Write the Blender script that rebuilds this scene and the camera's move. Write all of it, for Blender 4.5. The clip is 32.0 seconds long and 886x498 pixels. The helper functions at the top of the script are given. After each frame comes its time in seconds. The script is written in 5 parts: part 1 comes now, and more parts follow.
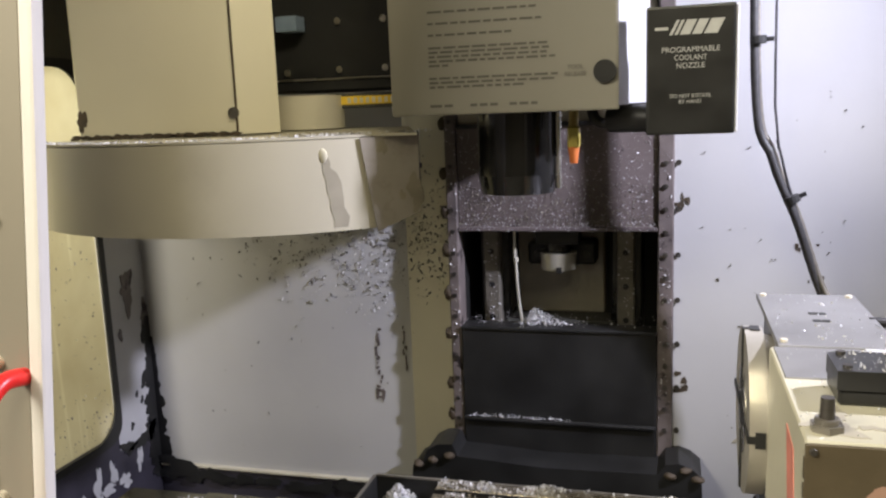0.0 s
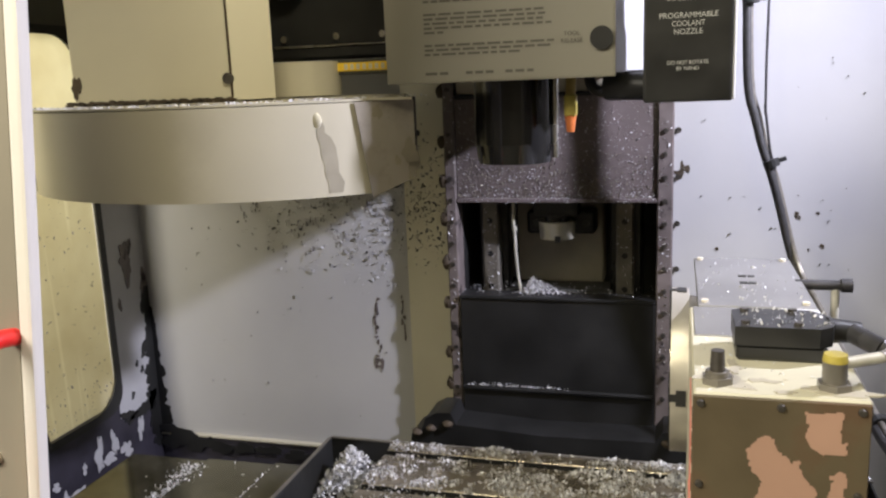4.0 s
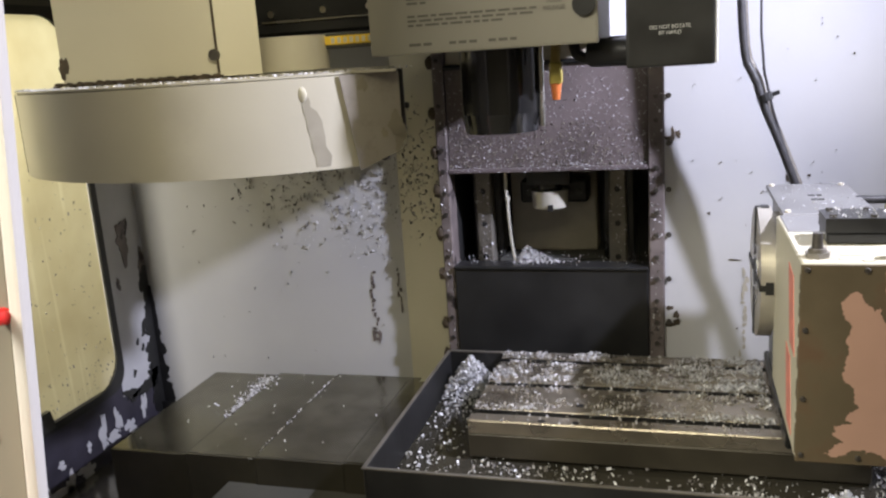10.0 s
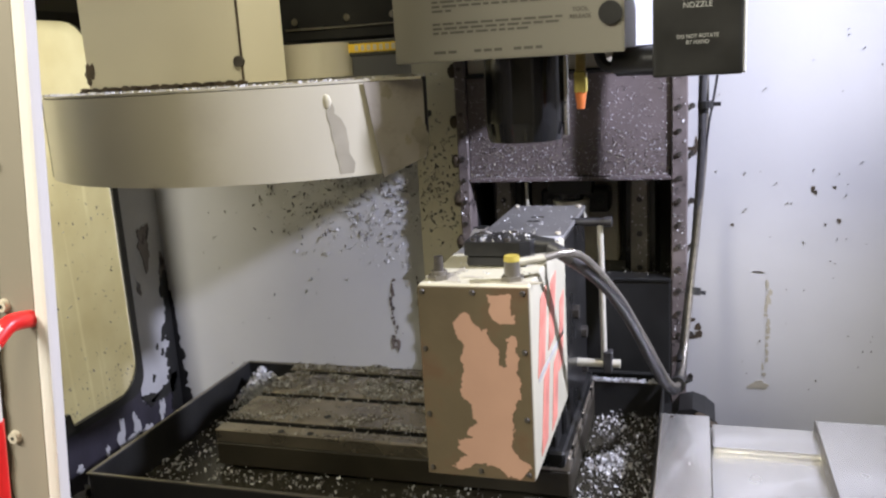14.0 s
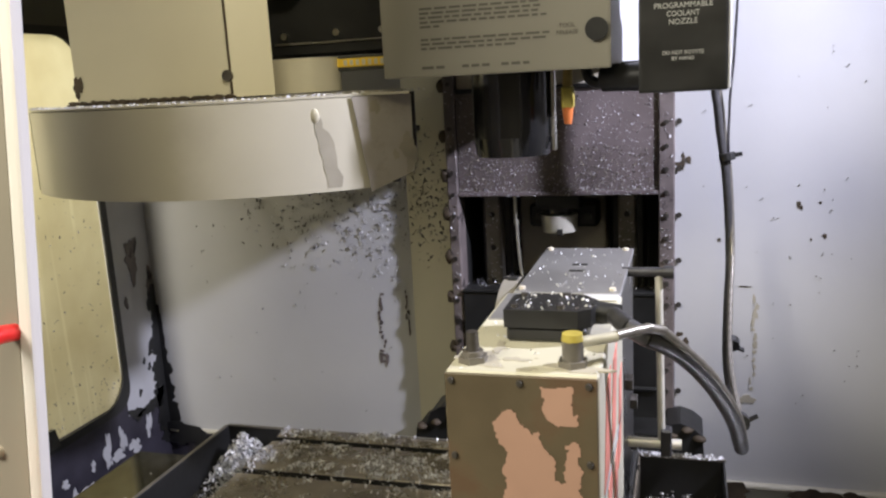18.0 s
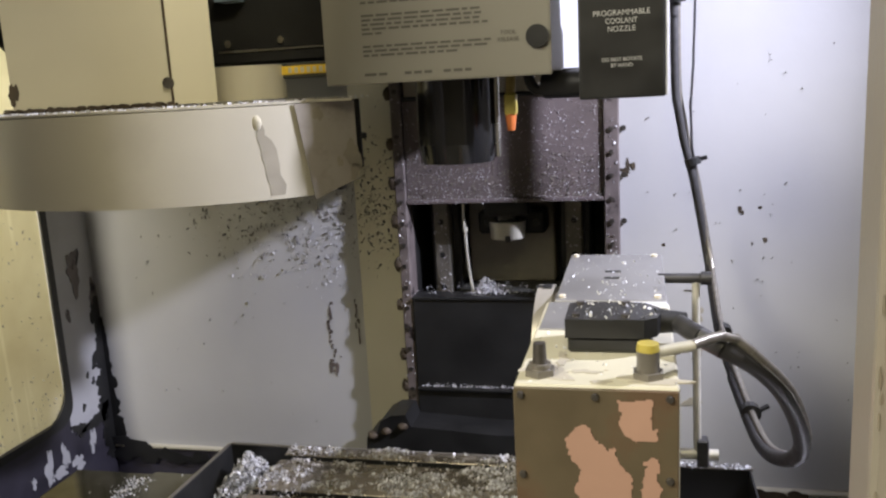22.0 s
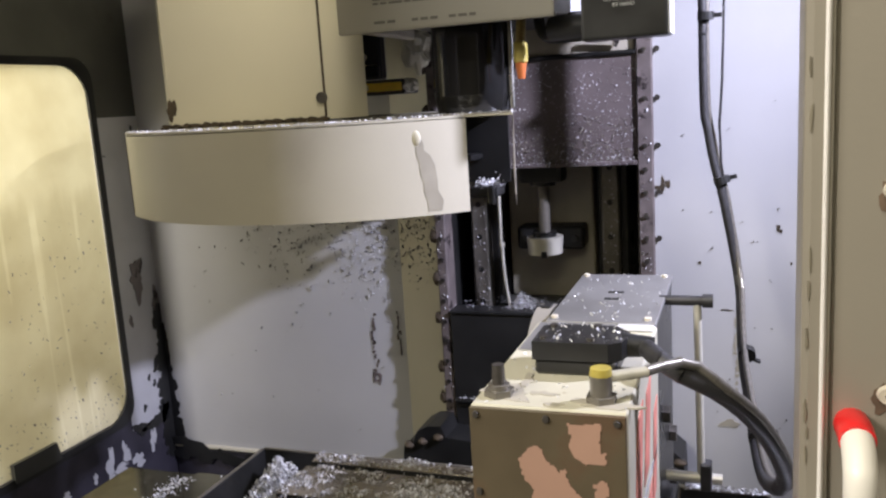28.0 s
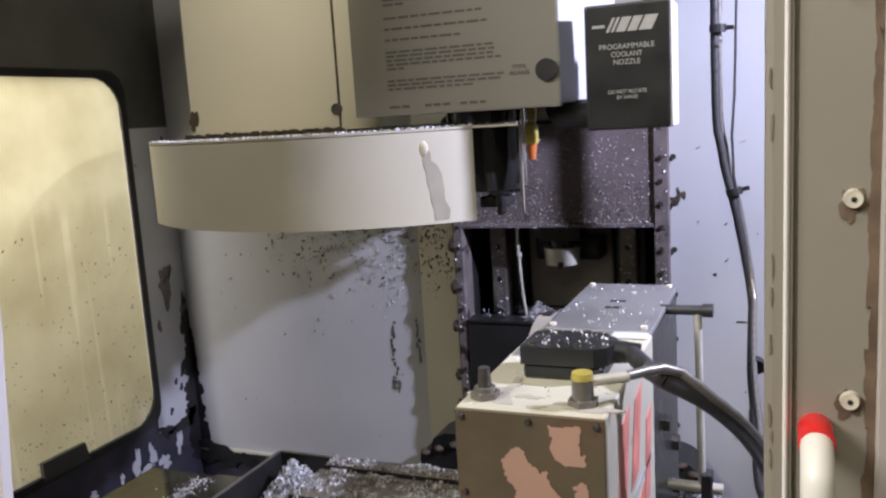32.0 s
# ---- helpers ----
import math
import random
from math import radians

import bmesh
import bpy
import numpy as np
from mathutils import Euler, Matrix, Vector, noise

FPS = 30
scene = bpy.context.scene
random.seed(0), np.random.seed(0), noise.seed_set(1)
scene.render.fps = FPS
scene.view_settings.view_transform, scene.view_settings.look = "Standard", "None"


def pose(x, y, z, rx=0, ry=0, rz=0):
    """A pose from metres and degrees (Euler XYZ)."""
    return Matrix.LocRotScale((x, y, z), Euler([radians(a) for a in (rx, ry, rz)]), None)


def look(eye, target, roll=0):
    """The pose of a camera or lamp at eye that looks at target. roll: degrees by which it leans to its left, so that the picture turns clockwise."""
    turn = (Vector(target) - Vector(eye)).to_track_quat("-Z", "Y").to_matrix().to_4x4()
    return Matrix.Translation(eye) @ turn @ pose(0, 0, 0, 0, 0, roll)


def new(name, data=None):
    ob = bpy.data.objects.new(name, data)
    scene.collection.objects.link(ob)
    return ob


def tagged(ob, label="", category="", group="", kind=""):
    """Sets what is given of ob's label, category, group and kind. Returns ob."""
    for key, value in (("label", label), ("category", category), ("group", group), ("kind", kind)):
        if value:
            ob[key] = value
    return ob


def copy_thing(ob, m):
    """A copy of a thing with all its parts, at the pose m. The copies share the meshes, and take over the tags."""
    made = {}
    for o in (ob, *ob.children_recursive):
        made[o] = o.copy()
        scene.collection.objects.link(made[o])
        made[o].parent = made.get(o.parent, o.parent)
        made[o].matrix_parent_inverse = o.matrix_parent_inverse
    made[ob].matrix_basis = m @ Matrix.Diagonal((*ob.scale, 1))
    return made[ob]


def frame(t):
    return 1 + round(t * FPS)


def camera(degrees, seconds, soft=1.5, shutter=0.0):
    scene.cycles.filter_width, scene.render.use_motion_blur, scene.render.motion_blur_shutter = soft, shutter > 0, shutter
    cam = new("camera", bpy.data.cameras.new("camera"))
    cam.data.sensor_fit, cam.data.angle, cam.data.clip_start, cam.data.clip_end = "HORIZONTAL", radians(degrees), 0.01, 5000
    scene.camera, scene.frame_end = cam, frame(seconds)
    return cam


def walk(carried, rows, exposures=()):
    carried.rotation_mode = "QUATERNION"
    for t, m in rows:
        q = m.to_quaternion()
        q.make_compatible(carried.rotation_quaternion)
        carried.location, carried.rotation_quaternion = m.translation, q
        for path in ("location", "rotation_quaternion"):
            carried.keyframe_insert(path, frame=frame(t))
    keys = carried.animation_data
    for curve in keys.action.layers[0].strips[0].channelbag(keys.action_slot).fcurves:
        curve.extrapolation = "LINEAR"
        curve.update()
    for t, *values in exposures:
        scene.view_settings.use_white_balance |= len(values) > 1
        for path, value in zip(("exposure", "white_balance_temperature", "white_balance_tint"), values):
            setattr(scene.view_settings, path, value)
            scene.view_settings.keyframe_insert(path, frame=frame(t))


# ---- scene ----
cam = camera(56.0, 32.0, soft=2.3)
PATH = [
    (0, (0.2210, -1.8460, 1.5700), (-0.3080, 0.0530, 1.2290), -2.210),
    (0.5, (0.2240, -1.8430, 1.5700), (-0.2990, 0.0560, 1.2260), -2.220),
    (1, (0.2250, -1.8400, 1.5680), (-0.2910, 0.0600, 1.2180), -2.150),
    (1.5, (0.2250, -1.8370, 1.5630), (-0.2860, 0.0640, 1.2070), -2.100),
    (2, (0.2280, -1.8400, 1.5610), (-0.2820, 0.0600, 1.2010), -2.170),
    (2.5, (0.2350, -1.8450, 1.5600), (-0.2760, 0.0550, 1.1970), -2.210),
    (4.5, (0.2300, -1.8380, 1.5510), (-0.3290, 0.0360, 1.1330), -2.260),
    (5, (0.2260, -1.8440, 1.5530), (-0.3590, 0.0170, 1.1120), -2.280),
    (5.5, (0.2250, -1.8460, 1.5540), (-0.3830, 0.0050, 1.1010), -2.410),
    (6, (0.2210, -1.8430, 1.5510), (-0.3980, 0.0030, 1.0930), -2.510),
    (6.5, (0.2300, -1.8440, 1.5510), (-0.3870, 0.0020, 1.0920), -2.700),
    (7, (0.2420, -1.8460, 1.5510), (-0.3640, 0.0040, 1.0890), -2.880),
    (7.5, (0.2470, -1.8460, 1.5480), (-0.3420, 0.0070, 1.0790), -3.110),
    (8, (0.2550, -1.8520, 1.5490), (-0.3200, 0.0030, 1.0720), -3.300),
    (8.5, (0.2570, -1.8500, 1.5490), (-0.3100, 0.0070, 1.0690), -3.430),
    (9, (0.2580, -1.8460, 1.5500), (-0.3010, 0.0140, 1.0720), -3.600),
    (9.5, (0.2590, -1.8440, 1.5500), (-0.2930, 0.0210, 1.0830), -3.700),
    (10, (0.2580, -1.8410, 1.5490), (-0.2890, 0.0270, 1.0900), -3.780),
    (10.5, (0.2590, -1.8400, 1.5510), (-0.2850, 0.0300, 1.0980), -3.820),
    (11, (0.2570, -1.8390, 1.5500), (-0.2870, 0.0330, 1.1030), -3.790),
    (11.5, (0.2530, -1.8370, 1.5490), (-0.2910, 0.0370, 1.1080), -3.750),
    (12, (0.2500, -1.8350, 1.5490), (-0.2980, 0.0380, 1.1100), -3.670),
    (12.5, (0.2500, -1.8370, 1.5500), (-0.3070, 0.0340, 1.1140), -3.590),
    (13, (0.2510, -1.8370, 1.5490), (-0.3180, 0.0300, 1.1130), -3.550),
    (13.5, (0.2470, -1.8400, 1.5480), (-0.3340, 0.0230, 1.1110), -3.460),
    (15.5, (0.2470, -1.8360, 1.5460), (-0.3380, 0.0290, 1.1240), -3.200),
    (16, (0.2477, -1.8375, 1.5469), (-0.3330, 0.0314, 1.1300), -3.152),
    (16.5, (0.2434, -1.8400, 1.5487), (-0.3340, 0.0308, 1.1369), -3.133),
    (17, (0.2502, -1.8405, 1.5496), (-0.3281, 0.0302, 1.1419), -3.135),
    (17.5, (0.2487, -1.8418, 1.5502), (-0.3242, 0.0311, 1.1449), -3.050),
    (18, (0.2512, -1.8400, 1.5469), (-0.3102, 0.0360, 1.1440), -3.105),
    (18.5, (0.2537, -1.8393, 1.5435), (-0.2913, 0.0419, 1.1420), -3.161),
    (19, (0.2615, -1.8376, 1.5419), (-0.2661, 0.0493, 1.1411), -3.139),
    (19.5, (0.2608, -1.8367, 1.5414), (-0.2457, 0.0561, 1.1417), -3.140),
    (20, (0.2631, -1.8367, 1.5409), (-0.2313, 0.0590, 1.1433), -3.050),
    (20.5, (0.2565, -1.8307, 1.5407), (-0.2245, 0.0696, 1.1441), -3.048),
    (21, (0.2630, -1.8297, 1.5385), (-0.2108, 0.0732, 1.1450), -3.066),
    (21.5, (0.2625, -1.8319, 1.5407), (-0.2048, 0.0720, 1.1484), -3.115),
    (22, (0.2679, -1.8340, 1.5419), (-0.1928, 0.0737, 1.1548), -3.114),
    (22.5, (0.2617, -1.8324, 1.5419), (-0.1936, 0.0768, 1.1585), -3.028),
    (23, (0.2635, -1.8297, 1.5419), (-0.1973, 0.0799, 1.1623), -2.934),
    (23.5, (0.2645, -1.8335, 1.5390), (-0.2116, 0.0722, 1.1645), -2.877),
    (24, (0.2716, -1.8332, 1.5472), (-0.2349, 0.0634, 1.1637), -2.960),
    (24.5, (0.2981, -1.8256, 1.5548), (-0.2506, 0.0585, 1.1667), -3.104),
    (25, (0.3349, -1.8213, 1.5571), (-0.2574, 0.0498, 1.1731), -3.326),
    (25.5, (0.3559, -1.8211, 1.5569), (-0.2703, 0.0419, 1.1844), -3.560),
    (27.5, (0.3843, -1.8267, 1.5596), (-0.2697, 0.0317, 1.2178), -3.654),
    (28, (0.3990, -1.8282, 1.5555), (-0.2722, 0.0220, 1.2007), -3.545),
    (28.5, (0.4307, -1.8250, 1.5524), (-0.2694, 0.0123, 1.1864), -3.387),
    (29, (0.4523, -1.8292, 1.5499), (-0.2747, -0.0022, 1.1839), -3.401),
    (29.5, (0.4590, -1.8352, 1.5505), (-0.2916, -0.0166, 1.1923), -3.485),
    (30, (0.4596, -1.8373, 1.5511), (-0.3025, -0.0211, 1.2038), -3.588),
    (30.5, (0.4609, -1.8374, 1.5520), (-0.3044, -0.0204, 1.2142), -3.672),
    (31, (0.4602, -1.8345, 1.5518), (-0.3042, -0.0167, 1.2216), -3.616),
    (31.5, (0.4596, -1.8350, 1.5509), (-0.3037, -0.0145, 1.2268), -3.530),
    (32, (0.4570, -1.8354, 1.5509), (-0.3032, -0.0143, 1.2300), -3.463),
]
walk(cam, [(t, look(e, g, r)) for t, e, g, r in PATH], exposures=[(0, -0.27, 6700, 9), (8, -0.16, 6600, 9), (13, -0.09, 6380, 9), (16, -0.22, 6480, 9), (20, -0.25, 6560, 9), (25, -0.29, 6560, 10), (26.5, -0.31, 6400, 12), (29, -0.38, 6200, 14), (32, -0.48, 5950, 16)])

# ---- world and large lights ----
world = bpy.data.worlds.new("hall_air")
scene.world = world
world.use_nodes = True
world.node_tree.nodes["Background"].inputs[0].default_value = (0.9, 0.85, 0.72, 1)
world.node_tree.nodes["Background"].inputs[1].default_value = 0.05


def area(name, where, aim, sx, sy, watts, colour):
    d = bpy.data.lights.new(name, "AREA")
    d.shape, d.size, d.size_y, d.energy, d.color = "RECTANGLE", sx, sy, watts, colour
    ob = new(name, d)
    ob.matrix_world = look(where, aim)
    return ob


def spot(name, where, aim, watts, colour, cone, blend, radius):
    d = bpy.data.lights.new(name, "SPOT")
    d.energy, d.color, d.spot_size, d.spot_blend, d.shadow_soft_size = watts, colour, radians(cone), blend, radius
    ob = new(name, d)
    ob.matrix_world = look(where, aim)
    return ob


# cool work lamp high on the right, hall lamps outside, daylight behind the side window
spot("work_lamp_light", (1.15, -0.585, 2.09), (-1.15, -0.25, 0.83), 258.0, (0.80, 0.805, 1.0), 92.5, 1.0, 0.025)
# warm spot added inside to brighten the motor cover, with no known lamp
spot("cover_fill_light", (-0.05, -1.00, 2.30), (-0.68, -0.50, 1.72), 34.0, (1.0, 0.90, 0.66), 72, 1.0, 0.08)
area("hall_lamp_light", (0.42, -2.9, 2.8), (-0.3, -0.6, 1.3), 0.7, 0.5, 16.0, (1.0, 0.91, 0.62))
# unseen second hall lamp, added to fill the right wall and column
area("hall_lamp_light", (-1.7, -3.2, 3.2), (0.6, -0.2, 0.8), 1.6, 0.8, 170.0, (1.0, 0.94, 0.80))
area("hall_lamp_light", (0.10, -2.10, 3.6), (0.05, -0.75, 0.9), 1.2, 0.3, 22.0, (1.0, 0.92, 0.72))
area("window_light", (-1.75, -0.55, 1.75), (-1.15, -0.40, 1.25), 0.7, 0.9, 8.0, (1.0, 0.93, 0.70))


# ---- materials ----
def mat(name, base, rough=0.5, metal=0.0, spread=0.12, scale=6.0, bump=0.0, bump_scale=60.0, stain=None, stain_at=0.62, stain_scale=3.0, soft=0.06, rough_spread=0.12):
    """A surface with fine and broad variation; stain: a second colour in blotches where the noise passes stain_at."""
    m = bpy.data.materials.new(name)
    m.use_nodes = True
    n, l = m.node_tree.nodes, m.node_tree.links
    b = n["Principled BSDF"]
    tc = n.new("ShaderNodeTexCoord")
    big = n.new("ShaderNodeTexNoise")
    big.inputs["Scale"].default_value, big.inputs["Detail"].default_value = scale, 6
    l.new(tc.outputs["Object"], big.inputs["Vector"])
    fine = n.new("ShaderNodeTexNoise")
    fine.inputs["Scale"].default_value, fine.inputs["Detail"].default_value = bump_scale, 4
    l.new(tc.outputs["Object"], fine.inputs["Vector"])
    ramp = n.new("ShaderNodeValToRGB")
    ramp.color_ramp.elements[0].position, ramp.color_ramp.elements[1].position = 0.3, 0.7
    lo, hi = [c * (1 - spread) for c in base], [min(1, c * (1 + spread)) for c in base]
    ramp.color_ramp.elements[0].color, ramp.color_ramp.elements[1].color = (*lo, 1), (*hi, 1)
    l.new(big.outputs["Fac"], ramp.inputs["Fac"])
    last = ramp.outputs["Color"]
    if stain:
        blot = n.new("ShaderNodeTexNoise")
        blot.inputs["Scale"].default_value, blot.inputs["Detail"].default_value = stain_scale, 8
        blot.inputs["Roughness"].default_value = 0.62
        l.new(tc.outputs["Object"], blot.inputs["Vector"])
        cut = n.new("ShaderNodeMapRange")
        cut.inputs["From Min"].default_value, cut.inputs["From Max"].default_value = stain_at, stain_at + soft
        l.new(blot.outputs["Fac"], cut.inputs["Value"])
        mix = n.new("ShaderNodeMix")
        mix.data_type = "RGBA"
        l.new(cut.outputs["Result"], mix.inputs["Factor"])
        l.new(last, mix.inputs["A"])
        mix.inputs["B"].default_value = (*stain, 1)
        last = mix.outputs["Result"]
    l.new(last, b.inputs["Base Color"])
    rr = n.new("ShaderNodeMapRange")
    rr.inputs["To Min"].default_value, rr.inputs["To Max"].default_value = max(0.03, rough - rough_spread), min(1, rough + rough_spread)
    l.new(big.outputs["Fac"], rr.inputs["Value"])
    l.new(rr.outputs["Result"], b.inputs["Roughness"])
    b.inputs["Metallic"].default_value = metal
    if bump:
        bp = n.new("ShaderNodeBump")
        bp.inputs["Strength"].default_value, bp.inputs["Distance"].default_value = bump, 0.002
        l.new(fine.outputs["Fac"], bp.inputs["Height"])
        l.new(bp.outputs["Normal"], b.inputs["Normal"])
    return m


WALL = mat("wall_paint", (0.50, 0.50, 0.512), 0.45, spread=0.06, scale=3, bump=0.15, stain=(0.42, 0.40, 0.35), stain_at=0.70, stain_scale=5)
TAN = mat("tan_paint", (0.50, 0.47, 0.378), 0.34, spread=0.06, scale=4, bump=0.06, bump_scale=160, stain=(0.44, 0.41, 0.33), stain_at=0.60, stain_scale=5, soft=0.25)
CREAM = mat("cream_paint", (0.62, 0.585, 0.465), 0.36, spread=0.05, scale=3, bump=0.06, bump_scale=160, stain=(0.50, 0.47, 0.37), stain_at=0.60, stain_scale=4, soft=0.25)
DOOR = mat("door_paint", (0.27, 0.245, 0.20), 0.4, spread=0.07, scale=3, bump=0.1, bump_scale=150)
# edge, fold and lap take paler tones than the door skin
DOOR_EDGE = mat("door_edge_tone", (0.72, 0.69, 0.66), 0.4, spread=0.05, scale=5)
DOOR_LAP = mat("door_lap_tone", (0.42, 0.385, 0.345), 0.4, spread=0.07, scale=3, bump=0.1, bump_scale=150)
RUST = mat("grime", (0.055, 0.04, 0.025), 0.7, spread=0.4, scale=30, bump=0.5)
BLACK = mat("black_paint", (0.016, 0.016, 0.016), 0.45, spread=0.35, scale=9, bump=0.2)
DARK = mat("dark_grey_paint", (0.055, 0.055, 0.05), 0.5, spread=0.3, scale=5, bump=0.2)
PEEL = mat("peeling_dark_paint", (0.035, 0.032, 0.045), 0.5, spread=0.4, scale=12, bump=0.4, stain=(0.62, 0.62, 0.68), stain_at=0.655, stain_scale=7, soft=0.01)
PEEL_WALL = mat("peeling_wall_paint", (0.47, 0.47, 0.485), 0.5, spread=0.1, scale=8, bump=0.3, stain=(0.03, 0.027, 0.03), stain_at=0.69, stain_scale=20, soft=0.01)
BROWN = mat("oily_brown_steel", (0.150, 0.124, 0.122), 0.45, spread=0.3, scale=6, bump=0.25, metal=0.1)
# shutter: dirty paint, darkened further for its face turned from the light
SHUTTER_DIRTY_DIM = mat("dirty_dimmed_shutter_paint", (0.27, 0.243, 0.205), 0.45, spread=0.18, scale=10, bump=0.1, stain=(0.20, 0.175, 0.15), stain_at=0.52, stain_scale=12, soft=0.15)
FRAME = mat("flange_grime", (0.145, 0.122, 0.118), 0.45, spread=0.35, scale=14, bump=0.4, stain=(0.02, 0.015, 0.015), stain_at=0.58, stain_scale=18)
STEEL = mat("oily_table_steel", (0.40, 0.355, 0.285), 0.28, metal=0.8, spread=0.35, scale=9, bump=0.25, bump_scale=120, stain=(0.10, 0.07, 0.035), stain_at=0.60, stain_scale=6, soft=0.15)
STAINLESS = mat("brushed_stainless", (0.70, 0.69, 0.67), 0.24, metal=0.82, spread=0.1, scale=4, bump=0.06, bump_scale=300)
STAINLESS.node_tree.nodes["Principled BSDF"].inputs["Anisotropic"].default_value = 0.75
PLATE_STEEL = mat("dull_plate_steel", (0.27, 0.266, 0.262), 0.42, metal=0.55, spread=0.15, scale=9, bump=0.08, bump_scale=200)
BRIGHT = mat("bright_steel", (0.62, 0.60, 0.56), 0.25, metal=1.0, spread=0.15, scale=20, bump=0.1)
GUIDE = mat("dark_guide_steel", (0.06, 0.06, 0.06), 0.3, metal=0.8, spread=0.3, scale=12, bump=0.1)
BOLT = mat("screw_steel", (0.12, 0.11, 0.10), 0.45, metal=0.8, spread=0.3, scale=60)
BOLT_PALE = mat("painted_screw", (0.60, 0.55, 0.45), 0.45, spread=0.2, scale=80)
SPINDLE = mat("black_spindle", (0.05, 0.05, 0.052), 0.14, metal=0.8, spread=0.3, scale=8)
PEELED = mat("peeled_brown_face", (0.088, 0.068, 0.040), 0.5, spread=0.22, scale=9, bump=0.35, stain=(0.10, 0.062, 0.035), stain_at=0.56, stain_scale=9, soft=0.12)
PINK = mat("bare_pink_primer", (0.37, 0.225, 0.165), 0.55, spread=0.08, scale=9, bump=0.2)
PALE_STEEL = mat("pale_nut_steel", (0.62, 0.60, 0.52), 0.38, metal=0.35, spread=0.15, scale=30, bump=0.15)
RAIL = mat("oily_rail_steel", (0.20, 0.185, 0.16), 0.35, metal=0.5, spread=0.3, scale=14, bump=0.15)
SHUTTER_PAINT = mat("stained_shutter_paint", (0.40, 0.37, 0.30), 0.45, spread=0.15, scale=12, bump=0.1)
OILY_SHEET = mat("oily_dark_sheet", (0.06, 0.055, 0.042), 0.22, metal=0.4, spread=0.35, scale=5, bump=0.1)
WAY_SHEET = mat("oily_mirror_sheet", (0.21, 0.20, 0.155), 0.13, metal=0.85, spread=0.25, scale=4, bump=0.03, bump_scale=30, stain=(0.10, 0.09, 0.065), stain_at=0.46, stain_scale=3.5, soft=0.2, rough_spread=0.06)
CHIP_CAKE = mat("caked_grey_chips", (0.36, 0.345, 0.335), 0.5, metal=0.1, spread=0.25, scale=60)
PLATTER = mat("turned_platter_steel", (0.52, 0.49, 0.43), 0.36, metal=0.65, spread=0.2, scale=12, bump=0.1)
UPPER = mat("dark_upper_paint", (0.085, 0.085, 0.072), 0.5, spread=0.3, scale=4, bump=0.2, stain=(0.05, 0.045, 0.035), stain_at=0.55, stain_scale=4, soft=0.2)
RUST_BROWN = mat("brown_rust", (0.13, 0.088, 0.058), 0.7, spread=0.35, scale=40, bump=0.4)
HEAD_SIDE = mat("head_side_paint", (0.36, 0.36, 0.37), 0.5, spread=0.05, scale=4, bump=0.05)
SENSOR = mat("blue_grey_plastic", (0.20, 0.26, 0.34), 0.4, spread=0.12, scale=30)
STAIN = mat("brown_paint_stain", (0.22, 0.195, 0.145), 0.5, spread=0.2, scale=20)
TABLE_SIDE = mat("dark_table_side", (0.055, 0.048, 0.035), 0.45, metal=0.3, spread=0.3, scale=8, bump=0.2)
CHIP_FINE = mat("oily_fine_chips", (0.24, 0.22, 0.17), 0.5, metal=0.3, spread=0.4, scale=80)
BOX_CREAM = mat("box_cream_paint", (0.50, 0.475, 0.37), 0.45, spread=0.08, scale=9, bump=0.15, stain=(0.30, 0.24, 0.14), stain_at=0.66, stain_scale=22)
RED = mat("red_paint", (0.74, 0.018, 0.018), 0.35, spread=0.15, scale=20)
RED_FADED = mat("faded_red_print", (0.62, 0.22, 0.17), 0.5, spread=0.25, scale=30)
GREY_FADED = mat("faded_grey_print", (0.42, 0.42, 0.43), 0.5, spread=0.2, scale=30)
WHITE_GRIP = mat("white_grip", (0.75, 0.72, 0.66), 0.35, spread=0.06, scale=12)
PLASTIC = mat("black_plastic", (0.018, 0.018, 0.018), 0.35, spread=0.3, scale=20, bump=0.15)
RUBBER = mat("black_cable", (0.034, 0.033, 0.035), 0.42, spread=0.3, scale=30, bump=0.2)
GLAND = mat("dull_brass", (0.42, 0.32, 0.12), 0.4, metal=0.6, spread=0.2, scale=40)
YELLOW = mat("yellow_label", (0.72, 0.48, 0.04), 0.5, spread=0.15, scale=40)
NOZZLE_YELLOW = mat("dull_yellow_plastic", (0.38, 0.31, 0.06), 0.45, spread=0.2, scale=60)
ORANGE = mat("orange_plastic", (0.46, 0.13, 0.035), 0.4, spread=0.15, scale=40)
INK = mat("dark_ink", (0.10, 0.092, 0.075), 0.6, spread=0.1, scale=50)
WHITE_INK = mat("white_ink", (0.52, 0.52, 0.50), 0.5, spread=0.08, scale=50)
PLATE_BLACK = mat("black_sign", (0.03, 0.02, 0.02), 0.4, spread=0.2, scale=30)
SIGN_RED = mat("sign_red", (0.16, 0.025, 0.02), 0.5, spread=0.2, scale=40)
CHIP = mat("aluminium_chips", (0.62, 0.62, 0.64), 0.5, metal=0.15, spread=0.25, scale=80)
# head front: cover paint darkened in colour for the shade it stands in
HEAD_SHADED = mat("shaded_head_paint", (0.235, 0.22, 0.18), 0.45, spread=0.05, scale=5, bump=0.05)
CHIP_DARK = mat("dark_chips", (0.20, 0.19, 0.19), 0.5, spread=0.5, scale=80)
CONCRETE = mat("hall_floor_concrete", (0.25, 0.24, 0.22), 0.7, spread=0.2, scale=2, bump=0.3)
HALL = mat("hall_wall_paint", (0.55, 0.52, 0.45), 0.8, spread=0.1, scale=1)


